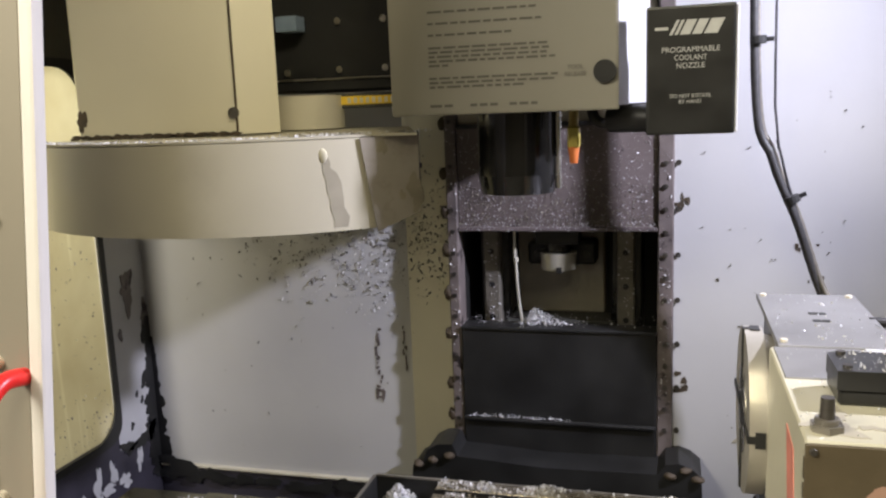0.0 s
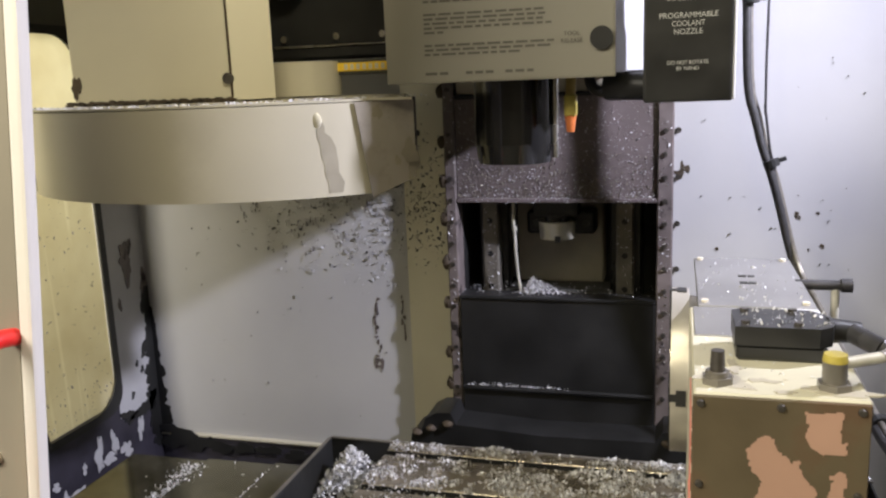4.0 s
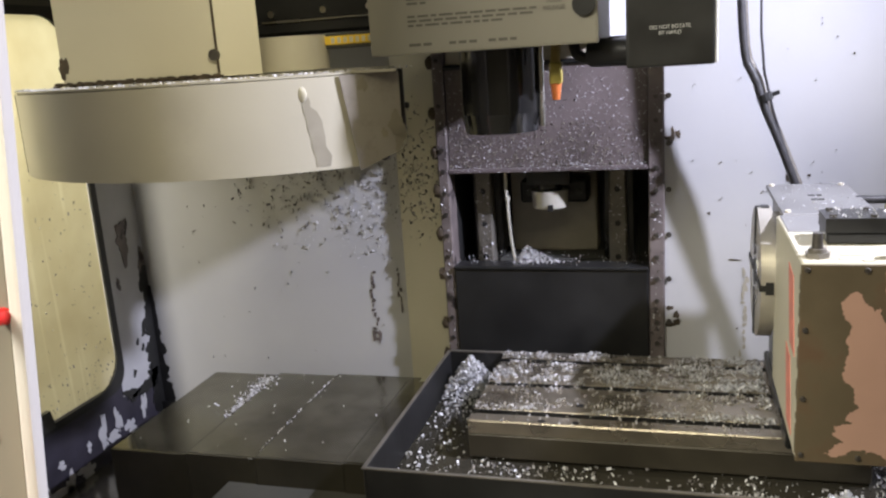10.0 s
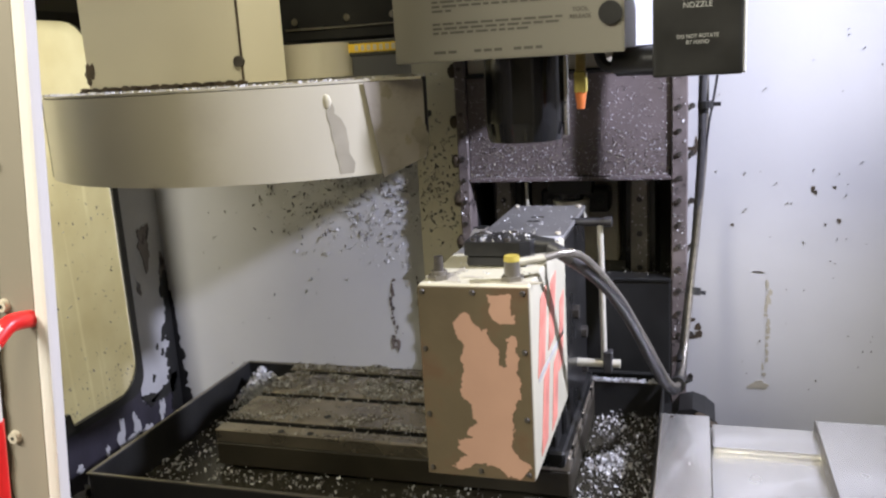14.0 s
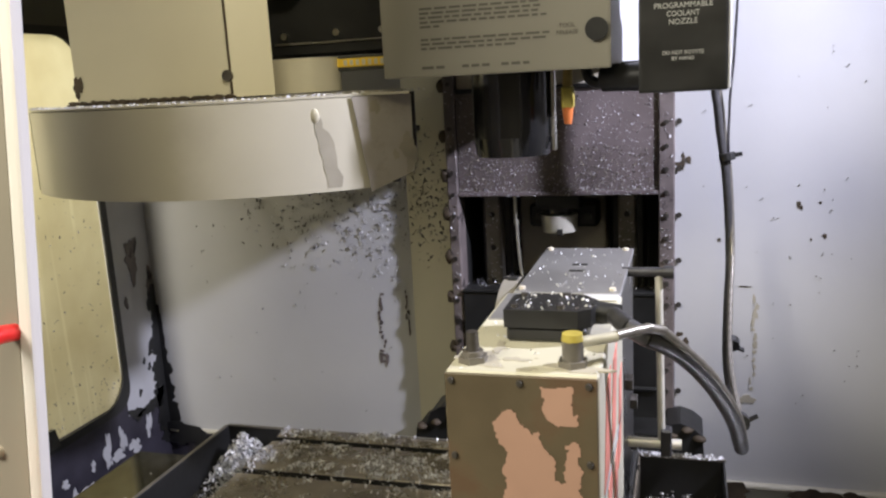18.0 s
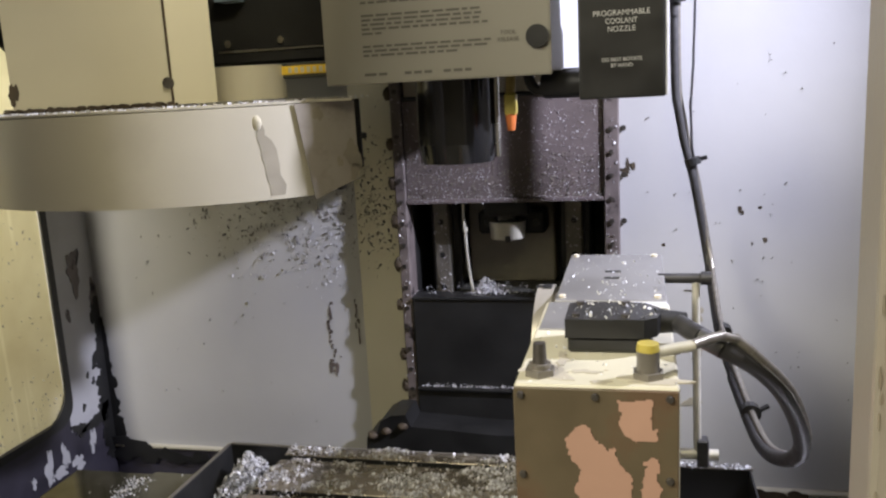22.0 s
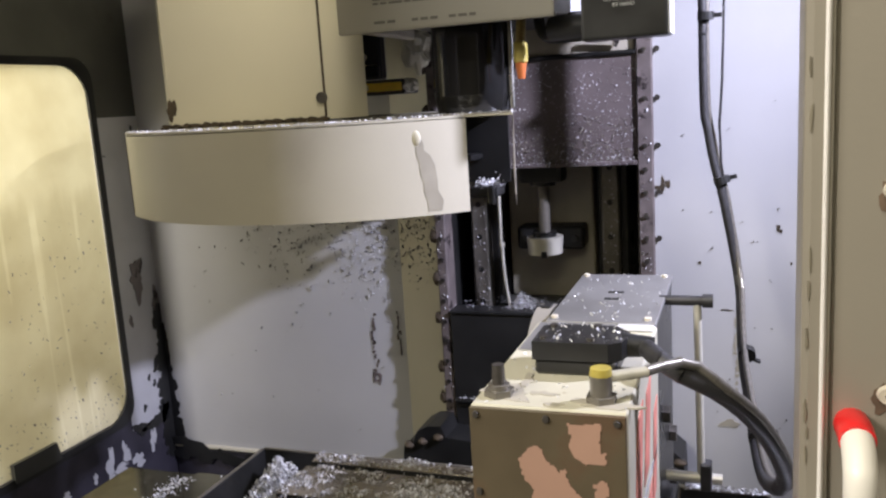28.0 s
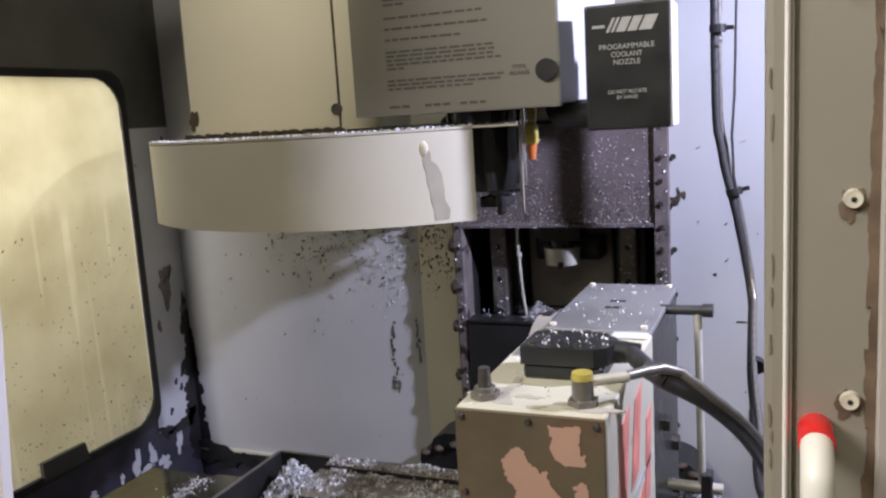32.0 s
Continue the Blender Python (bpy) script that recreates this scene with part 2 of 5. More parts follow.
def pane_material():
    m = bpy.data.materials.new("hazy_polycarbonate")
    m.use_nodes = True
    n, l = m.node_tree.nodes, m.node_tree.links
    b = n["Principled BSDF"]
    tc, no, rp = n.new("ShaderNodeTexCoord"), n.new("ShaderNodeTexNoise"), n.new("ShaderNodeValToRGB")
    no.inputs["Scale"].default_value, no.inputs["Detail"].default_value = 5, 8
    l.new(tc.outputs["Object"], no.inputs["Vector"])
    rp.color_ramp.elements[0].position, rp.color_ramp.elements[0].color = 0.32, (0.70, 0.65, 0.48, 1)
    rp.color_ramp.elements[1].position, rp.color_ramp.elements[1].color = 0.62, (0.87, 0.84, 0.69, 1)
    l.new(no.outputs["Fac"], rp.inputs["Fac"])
    # dried coolant film with clean runs; light painted in, paler above, dimmer below
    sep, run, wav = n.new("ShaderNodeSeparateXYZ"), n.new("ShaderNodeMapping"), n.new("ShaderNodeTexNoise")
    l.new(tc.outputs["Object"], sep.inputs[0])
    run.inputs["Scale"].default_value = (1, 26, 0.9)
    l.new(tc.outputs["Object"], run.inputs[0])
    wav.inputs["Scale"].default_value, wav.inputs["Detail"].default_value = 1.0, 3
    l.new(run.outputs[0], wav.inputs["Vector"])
    edge, film_dim, soft, fade = n.new("ShaderNodeMath"), n.new("ShaderNodeMapRange"), n.new("ShaderNodeMapRange"), n.new("ShaderNodeMath")
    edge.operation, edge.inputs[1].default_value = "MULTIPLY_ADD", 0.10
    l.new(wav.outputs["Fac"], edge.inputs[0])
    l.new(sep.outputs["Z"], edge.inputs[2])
    film_dim.inputs["From Min"].default_value, film_dim.inputs["From Max"].default_value = 1.45, 1.39
    l.new(edge.outputs[0], film_dim.inputs["Value"])
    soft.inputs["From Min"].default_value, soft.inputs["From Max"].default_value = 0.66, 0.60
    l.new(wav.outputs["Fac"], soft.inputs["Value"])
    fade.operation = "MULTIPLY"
    l.new(film_dim.outputs["Result"], fade.inputs[0])
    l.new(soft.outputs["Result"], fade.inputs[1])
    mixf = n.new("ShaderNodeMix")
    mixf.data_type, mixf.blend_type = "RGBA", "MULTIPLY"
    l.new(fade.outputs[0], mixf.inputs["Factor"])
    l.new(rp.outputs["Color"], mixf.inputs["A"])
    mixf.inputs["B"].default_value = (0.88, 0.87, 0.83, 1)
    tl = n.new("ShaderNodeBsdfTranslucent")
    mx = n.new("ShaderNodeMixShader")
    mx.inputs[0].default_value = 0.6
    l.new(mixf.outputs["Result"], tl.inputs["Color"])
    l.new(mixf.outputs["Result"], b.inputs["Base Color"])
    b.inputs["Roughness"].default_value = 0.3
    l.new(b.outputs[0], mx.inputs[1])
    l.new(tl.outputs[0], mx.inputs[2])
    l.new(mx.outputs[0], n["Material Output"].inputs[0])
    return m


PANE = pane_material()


# ---- mesh helpers ----
def block(bm, x0, x1, y0, y1, z0, z1, bevel=0.0, seg=1):
    g = bmesh.ops.create_cube(bm, size=1.0)["verts"]
    for v in g:
        v.co = Vector((x0 + (v.co.x + 0.5) * (x1 - x0), y0 + (v.co.y + 0.5) * (y1 - y0), z0 + (v.co.z + 0.5) * (z1 - z0)))
    if bevel:
        es = {e for v in g for e in v.link_edges}
        bmesh.ops.bevel(bm, geom=list(es), offset=bevel, segments=seg, affect="EDGES", profile=0.7)
    return bm


def box(x0, x1, y0, y1, z0, z1, bevel=0.0, seg=1):
    return block(bmesh.new(), x0, x1, y0, y1, z0, z1, bevel, seg)


def rod(bm, a, b, r, r2=None, seg=20, cap=True):
    a, b = Vector(a), Vector(b)
    m = Matrix.Translation((a + b) / 2) @ (b - a).to_track_quat("Z", "Y").to_matrix().to_4x4()
    bmesh.ops.create_cone(bm, cap_ends=cap, segments=seg, radius1=r, radius2=r if r2 is None else r2, depth=(b - a).length, matrix=m)
    return bm


def cyl(a, b, r, r2=None, seg=20):
    return rod(bmesh.new(), a, b, r, r2, seg)


def tube(points, r, seg=10, smooth=6):
    """A round tube along a smooth line through the points."""
    pts = [Vector(p) for p in points]
    line = []
    for i in range(len(pts) - 1):
        p0, p1, p2, p3 = pts[max(i - 1, 0)], pts[i], pts[i + 1], pts[min(i + 2, len(pts) - 1)]
        for k in range(smooth):
            t = k / smooth
            line.append(0.5 * ((2 * p1) + (p2 - p0) * t + (2 * p0 - 5 * p1 + 4 * p2 - p3) * t * t + (3 * p1 - p0 - 3 * p2 + p3) * t ** 3))
    line.append(pts[-1])
    bm, rings, side = bmesh.new(), [], Vector((0, 0, 1))
    for i, p in enumerate(line):
        d = (line[min(i + 1, len(line) - 1)] - line[max(i - 1, 0)]).normalized()
        u = (side - d * side.dot(d))
        u = u.normalized() if u.length > 1e-3 else d.orthogonal().normalized()
        w, side = d.cross(u), u
        rings.append([bm.verts.new(p + r * (math.cos(a) * u + math.sin(a) * w)) for a in (2 * math.pi * k / seg for k in range(seg))])
    for a, b in zip(rings, rings[1:]):
        for k in range(seg):
            bm.faces.new((a[k], a[(k + 1) % seg], b[(k + 1) % seg], b[k]))
    bm.faces.new(rings[0][::-1])
    bm.faces.new(rings[-1])
    return bm


def prism(outline, y0, y1, axis="y"):
    """A flat outline of (u, v) pairs given thickness: axis y takes (x, z), axis x takes (y, z), axis z takes (x, y)."""
    def at(u, v, w):
        return {"y": (u, w, v), "x": (w, u, v), "z": (u, v, w)}[axis]
    bm = bmesh.new()
    a = [bm.verts.new(at(u, v, y0)) for u, v in outline]
    b = [bm.verts.new(at(u, v, y1)) for u, v in outline]
    bm.faces.new(a)
    bm.faces.new(b[::-1])
    for i in range(len(a)):
        j = (i + 1) % len(a)
        bm.faces.new((a[j], a[i], b[i], b[j]))
    bmesh.ops.recalc_face_normals(bm, faces=bm.faces)
    return bm


def rounded(u0, u1, v0, v1, r, seg=6):
    out = []
    for cu, cv, a0 in ((u1 - r, v1 - r, 0), (u0 + r, v1 - r, 90), (u0 + r, v0 + r, 180), (u1 - r, v0 + r, 270)):
        out += [(cu + r * math.cos(radians(a0 + 90 * k / seg)), cv + r * math.sin(radians(a0 + 90 * k / seg))) for k in range(seg + 1)]
    return out


def blob(cu, cv, ru, rv, seed, wob=0.35, n=22):
    """An uneven outline, for stains and worn patches."""
    g = random.Random(seed)
    ph = [g.uniform(0, 6.28) for _ in range(4)]
    out = []
    for k in range(n):
        a = 2 * math.pi * k / n
        s = 1 + wob * (0.5 * math.sin(2 * a + ph[0]) + 0.4 * math.sin(3 * a + ph[1]) + 0.35 * math.sin(5 * a + ph[2]) + 0.3 * math.sin(8 * a + ph[3]))
        out.append((cu + ru * s * math.cos(a), cv + rv * s * math.sin(a)))
    return out


def part(name, bm, material, parent=None, label="", smooth=False):
    me = bpy.data.meshes.new(name)
    bm.to_mesh(me)
    bm.free()
    me.materials.append(material)
    if smooth:
        me.polygons.foreach_set("use_smooth", [True] * len(me.polygons))
        me.set_sharp_from_angle(angle=radians(35))
    ob = new(name, me)
    if parent:
        ob.parent = parent
    if label:
        tagged(ob, label)
    return ob


def again(ob, x=0.0, y=0.0, z=0.0, parent=None):
    """Another object on the same mesh, moved."""
    c = ob.copy()
    scene.collection.objects.link(c)
    c.location = (x, y, z)
    if parent:
        c.parent = parent
    return c


def thing(name, label, category, group="", kind="", at=(0, 0, 0)):
    ob = new(name)
    ob.empty_display_size = 0.05
    ob.location = at
    return tagged(ob, label, category, group, kind)


def words(name, text, height, m, material, parent, width=None):
    """Flat lettering, built as a mesh on the plane of m."""
    cu = bpy.data.curves.new(name, "FONT")
    cu.body, cu.size, cu.align_x, cu.extrude = text, height, "CENTER", 0.0004
    ob = bpy.data.objects.new(name, cu)
    scene.collection.objects.link(ob)
    bpy.context.view_layer.update()
    me = bpy.data.meshes.new_from_object(ob.evaluated_get(bpy.context.evaluated_depsgraph_get()))
    bpy.data.objects.remove(ob)
    if width:
        xs = [v.co.x for v in me.vertices]
        k = width / (max(xs) - min(xs))
        for v in me.vertices:
            v.co.x *= k
    me.materials.clear()
    me.materials.append(material)
    o = new(name, me)
    o.matrix_world = m
    o.parent = parent
    return o


def flakes(name, places, size, material, seed, parent=None, label="", flat=0.35):
    """Many small curled chips, one mesh of stuff. places: points; each chip is a bent strip of two quads."""
    g = random.Random(seed)
    vs, fs = [], []
    for p in places:
        s = size * g.uniform(0.35, 1.5)
        q = Euler((g.uniform(0, 6.28), g.uniform(0, 6.28), g.uniform(0, 6.28))).to_matrix()
        w = g.uniform(0.25, 0.6)
        i = len(vs)
        for u, h in ((-0.5, 0.0), (0.0, flat * g.uniform(0.4, 1.2)), (0.5, 0.0)):
            for v in (-w / 2, w / 2):
                vs.append(tuple(Vector(p) + q @ Vector((u * s, v * s, h * s))))
        fs += [(i, i + 1, i + 3, i + 2), (i + 2, i + 3, i + 5, i + 4)]
    me = bpy.data.meshes.new(name)
    me.from_pydata(vs, [], fs)
    me.materials.append(material)
    ob = new(name, me)
    if parent:
        ob.parent = parent
    return tagged(ob, label, "", "", "stuff") if parent else tagged(ob, label, "metal chips", "", "stuff")


# ---- enclosure: walls, floor, ceiling ----
def structure():
    S = "structure"
    back = part("wall_back", prism([(-1.152, 0.45), (-0.400, 0.45), (-0.400, 2.45), (-1.152, 2.45)], 0.06, 0.09), WALL)
    tagged(back, "grey-white painted sheet back wall spattered with chips", "wall", kind=S)
    bm = bmesh.new()
    for a, b in (((-0.400, 0.06), (-0.272, 0.0)),):
        v = [bm.verts.new(c) for c in ((a[0], a[1], 0.45), (b[0], b[1], 0.45), (b[0], b[1], 2.45), (a[0], a[1], 2.45), (a[0], a[1] + 0.03, 0.45), (b[0], b[1] + 0.03, 0.45), (b[0], b[1] + 0.03, 2.45), (a[0], a[1] + 0.03, 2.45))]
        for f in ((0, 1, 2, 3), (7, 6, 5, 4), (4, 5, 1, 0), (3, 2, 6, 7), (1, 5, 6, 2), (4, 0, 3, 7)):
            bm.faces.new([v[i] for i in f])
    bmesh.ops.recalc_face_normals(bm, faces=bm.faces)
    tagged(part("wall_return", bm, TAN), "tan angled sheet beside the machine column", "wall", kind=S)
    tagged(part("wall_right_back", box(0.224, 1.25, 0.006, 0.04, 0.45, 2.45), WALL), "white painted sheet wall with spatter marks", "wall", kind=S)
    tagged(part("wall_right_side", box(1.22, 1.25, -1.10, 0.006, 0.45, 2.45), WALL), "white painted side wall", "wall", kind=S)
    # side wall with the window opening, window from y -0.72 to -0.11 and z 0.77 to 1.69
    left = thing("wall_left", "side wall with a dark-framed window, paint peeling below", "wall", kind=S)
    part("wall_panel", box(-1.18, -1.15, -0.108, 0.06, 0.72, 1.56), PEEL_WALL, left)
    # upper corner panel painted dark for the shade behind the tool changer
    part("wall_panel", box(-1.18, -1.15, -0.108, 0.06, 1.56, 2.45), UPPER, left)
    part("wall_panel", box(-1.18, -1.15, -0.108, 0.06, 0.45, 0.72), PEEL, left)
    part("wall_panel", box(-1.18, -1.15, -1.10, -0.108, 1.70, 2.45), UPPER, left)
    part("wall_panel", box(-1.18, -1.15, -1.10, -0.108, 0.45, 0.765), PEEL, left)
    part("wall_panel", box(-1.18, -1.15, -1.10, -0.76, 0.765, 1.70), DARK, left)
    g = random.Random(44)
    # grime in the corner, thickening downwards, and blots higher up
    for k in range(13):
        z = 0.62 + 0.032 * k
        part("grime_patch", prism(blob(0.050 - 0.004 * g.random(), z, 0.034 - 0.0018 * k + g.uniform(0, 0.012), 0.030, 140 + k, 0.4, 26), -1.1502, -1.1484 + 0.0001 * k, "x"), BLACK, left)
    for k, (y, z, ry, rz) in enumerate(((-0.018, 1.125, 0.026, 0.046), (0.046, 1.040, 0.018, 0.032), (0.052, 0.975, 0.012, 0.024), (-0.06, 1.015, 0.005, 0.018), (0.012, 0.865, 0.010, 0.014), (0.030, 0.800, 0.013, 0.022), (-0.02, 0.842, 0.005, 0.008), (0.0, 0.820, 0.006, 0.009), (0.028, 0.735, 0.02, 0.035), (-0.05, 0.765, 0.007, 0.008), (-0.01, 0.712, 0.04, 0.020), (-0.075, 0.715, 0.03, 0.016), (0.045, 0.715, 0.02, 0.024))):
        part("grime_patch", prism(blob(y, z, ry, rz, 170 + k, 0.5, 30), -1.1502, -1.1480, "x"), BLACK if z < 0.98 else FRAME, left, "black grime patch" if k < 2 else "")
    # flaked patches where pale primer shows on the dark lower sheet
    for k, (y, z, ry, rz) in enumerate(((-0.205, 0.665, 0.013, 0.045), (-0.170, 0.640, 0.030, 0.012), (-0.145, 0.672, 0.011, 0.034), (-0.10, 0.635, 0.022, 0.018), (-0.262, 0.655, 0.008, 0.012), (-0.28, 0.60, 0.03, 0.016), (-0.36, 0.655, 0.012, 0.01), (-0.42, 0.585, 0.07, 0.04), (-0.34, 0.60, 0.015, 0.025), (-0.50, 0.60, 0.05, 0.03), (-0.035, 0.668, 0.012, 0.03))):
        part("flaked_patch", prism(blob(y, z, ry, rz, 190 + k, 0.5, 26), -1.1502, -1.1482, "x"), PEEL_WALL, left)
    win = thing("window_1", "hazy cream polycarbonate window with streaks and specks, dark rubber frame", "window", kind=S)
    outer, inner = rounded(-0.762, -0.092, 0.745, 1.710, 0.06), rounded(-0.745, -0.112, 0.765, 1.69, 0.085)
    bm = bmesh.new()
    for x0, x1 in ((-1.152, -1.146),):
        ra = [[bm.verts.new((x, u, v)) for u, v in o] for x in (x0, x1) for o in (outer, inner)]
        n = len(outer)
        for i in range(n):
            j = (i + 1) % n
            for p, q in ((ra[2], ra[3]), (ra[0], ra[2]), (ra[3], ra[1]), (ra[1], ra[0])):
                bm.faces.new((p[i], p[j], q[j], q[i]))
    bmesh.ops.recalc_face_normals(bm, faces=bm.faces)
    part("window_frame", bm, BLACK, win, smooth=True)
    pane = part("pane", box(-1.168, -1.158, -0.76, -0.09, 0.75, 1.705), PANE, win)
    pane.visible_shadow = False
    part("sill_clip", prism([(-0.50, 0.755), (-0.36, 0.755), (-0.37, 0.80), (-0.50, 0.80)], -1.155, -1.144, "x"), DARK, win)
    g = random.Random(4)
    pts = []
    for _ in range(420):
        z = 0.78 + 0.55 * g.random() ** 1.8
        pts.append((-1.156, g.uniform(-0.72, -0.12), z))
    flakes("pane_specks", pts, 0.0055, CHIP_DARK, 5, label="dark specks stuck on the window pane", flat=0.1)
    tagged(part("enclosure_floor", box(-1.15, 1.22, -1.10, 0.06, 0.42, 0.45), DARK), "dark sump floor of the machine", "floor", kind=S)
    tagged(part("enclosure_ceiling", box(-1.18, 1.25, -1.10, 0.09, 2.45, 2.48), WALL), "painted sheet roof of the machine", "ceiling", kind=S)
    # front sheet above and below the door opening
    tagged(part("front_apron", box(-1.18, 1.25, -1.13, -1.10, 0.20, 0.66), DOOR), "tan front apron below the doors", "wall", kind=S)
    tagged(part("front_header", box(-1.18, 1.25, -1.13, -1.10, 2.10, 2.48), DOOR), "tan front header above the doors", "wall", kind=S)
    tagged(part("floor", box(-5, 5, -6, 4, -0.05, 0.0), CONCRETE), "grey concrete hall floor", "floor", kind=S)
    for nm, b in (("wall_north", (-5, 5, 4, 4.1)), ("wall_south", (-5, 5, -6.1, -6)), ("wall_west", (-5.1, -5, -6, 4)), ("wall_east", (5, 5.1, -6, 4))):
        tagged(part(nm, box(*b, 0, 4.2), HALL), "plain painted hall wall", "wall", kind=S)
    tagged(part("ceiling", box(-5, 5, -6, 4, 4.2, 4.3), HALL), "plain hall ceiling", "ceiling", kind=S)
    # skirting of the back wall where it meets the sump
    tagged(part("trim", box(-1.145, -0.40, 0.046, 0.062, 0.612, 0.620, 0.002), TAN), "folded pale lower lip of the back wall", "trim", kind=S)
    tagged(part("trim", box(-1.145, -0.40, 0.052, 0.0605, 0.45, 0.611), PEEL), "dark peeling kick strip under the back wall", "trim", kind=S)
    tagged(part("trim", box(0.29, 1.22, -0.010, 0.008, 0.606, 0.618, 0.003), TAN), "folded pale lower lip of the wall", "trim", kind=S)


def stains():
    """Grime blots, drips and chip spatter stuck on the walls."""

    def on_wall(name, label, shapes, y, material=RUST):
        bm = bmesh.new()
        for i, (x, z, rx, rz) in enumerate(shapes):
            o = prism(blob(x, z, rx, rz, 100 * len(shapes) + i), y - 0.0012 - 0.00004 * i, y + 0.001)
            me = bpy.data.meshes.new("t")
            o.to_mesh(me)
            o.free()
            bm.from_mesh(me)
            bpy.data.meshes.remove(me)
        tagged(part(name, bm, material), label, "stain", kind="stuff")

    g = random.Random(8)
    on_wall("wall_drip", "dark dried drip marks on the back wall", [(-0.489 + g.uniform(-0.007, 0.007), 0.872 + 0.0125 * i, g.uniform(0.002, 0.006), g.uniform(0.003, 0.009)) for i in range(13)] + [(-0.497, 0.853, 0.0035, 0.017), (-0.481, 0.851, 0.004, 0.018), (-0.489, 0.861, 0.010, 0.004), (-0.489, 0.844, 0.009, 0.003)] + [(-0.419 + g.uniform(-0.004, 0.004), 0.925 + 0.013 * i, g.uniform(0.0015, 0.004), g.uniform(0.003, 0.009)) for i in range(9)], 0.06, FRAME)
    on_wall("wall_blots", "dark grease blots on the white wall", [(0.236, 0.960, 0.007, 0.006), (0.250, 0.944, 0.008, 0.007), (0.252, 0.928, 0.009, 0.006), (0.240, 0.921, 0.014, 0.005), (0.243, 1.345, 0.004, 0.016), (0.236, 1.340, 0.013, 0.004), (0.254, 1.348, 0.006, 0.007)], 0.006)
    on_wall("wall_spots", "small dark spots on the white wall", [(0.474, 1.250, 0.0042, 0.006), (0.479, 1.243, 0.0030, 0.005), (0.515, 1.253, 0.0030, 0.003), (0.526, 1.183, 0.0038, 0.0055), (0.500, 1.175, 0.002, 0.003), (0.318, 1.175, 0.003, 0.004), (0.372, 1.072, 0.0115, 0.0016)] + [(g.uniform(0.28, 0.95), g.uniform(0.8, 1.6), g.uniform(0.0005, 0.0013), g.uniform(0.0005, 0.0016)) for _ in range(90)], 0.006)
    on_wall("wall_smear", "grey smears where coolant ran down the wall", [(0.392 + g.uniform(-0.006, 0.006), 0.84 + 0.017 * i, g.uniform(0.002, 0.005), g.uniform(0.003, 0.012)) for i in range(13)] + [(0.384, 0.815, 0.014, 0.009), (0.367, 0.812, 0.010, 0.006)], 0.006, SHUTTER_PAINT)
    # chip spatter: dense on the back wall below the tool changer
    pts, dark = [], []
    for i in range(7800):
        x, z = g.uniform(-0.86, -0.402), g.uniform(1.02, 1.43)
        fade = min(1.0, (x + 0.86) / 0.22) * min(1.0, max(0.0, (z - 1.02) / 0.24)) ** 1.6
        if g.random() < 0.58 * fade * (0.75 + 0.5 * noise.noise(Vector((x * 40, 0, z * 40)))):
            (pts if g.random() < 0.45 else dark).append((x, 0.0568, z))
    for i in range(40):
        dark.append((g.uniform(-1.05, -0.42), 0.0585, g.uniform(0.68, 1.2)))
    for i in range(330):
        u = g.random()
        dark.append((-0.395 + 0.115 * u, 0.056 - 0.054 * u, 1.27 + g.gauss(0, 0.08)))
    flakes("wall_chips", pts, 0.0054, CHIP, 21, label="bright metal chips stuck on the back wall", flat=0.12)
    flakes("wall_chips_dark", dark, 0.0070, CHIP_DARK, 22, label="dark wet chips stuck on the back wall", flat=0.12)
    # grime beads along the foot of the back wall and beside the column
    on_wall("wall_lip_grime", "black grease on the lower lip of the white wall", [(0.265, 0.628, 0.022, 0.018), (0.290, 0.606, 0.050, 0.016), (0.350, 0.598, 0.045, 0.020), (0.52, 0.598, 0.05, 0.022), (0.60, 0.602, 0.03, 0.014), (0.75, 0.600, 0.05, 0.018), (0.318, 0.640, 0.012, 0.009)], -0.0105)
    on_wall("wall_foot_grime", "black grime along the foot of the back wall", [(-1.10 + 0.052 * i + g.uniform(-0.02, 0.02), 0.592 + g.uniform(-0.010, 0.008), g.uniform(0.018, 0.042), g.uniform(0.010, 0.020)) for i in range(13)] + [(-1.11, 0.63, 0.05, 0.012), (-1.08, 0.605, 0.06, 0.022)], 0.0455, BLACK)
    on_wall("corner_grime", "black grime in the corner of the back wall", [(-1.147 + 0.004 * g.random(), 0.62 + 0.030 * i, max(0.006, 0.030 - 0.0022 * i) * g.uniform(0.8, 1.3), 0.032) for i in range(12)], 0.0595, BLACK)


# ---- machine column: flange, guideways, ball screw ----
SCREW_Z = [1.13 + 0.1002 * k for k in range(-3, 8)]


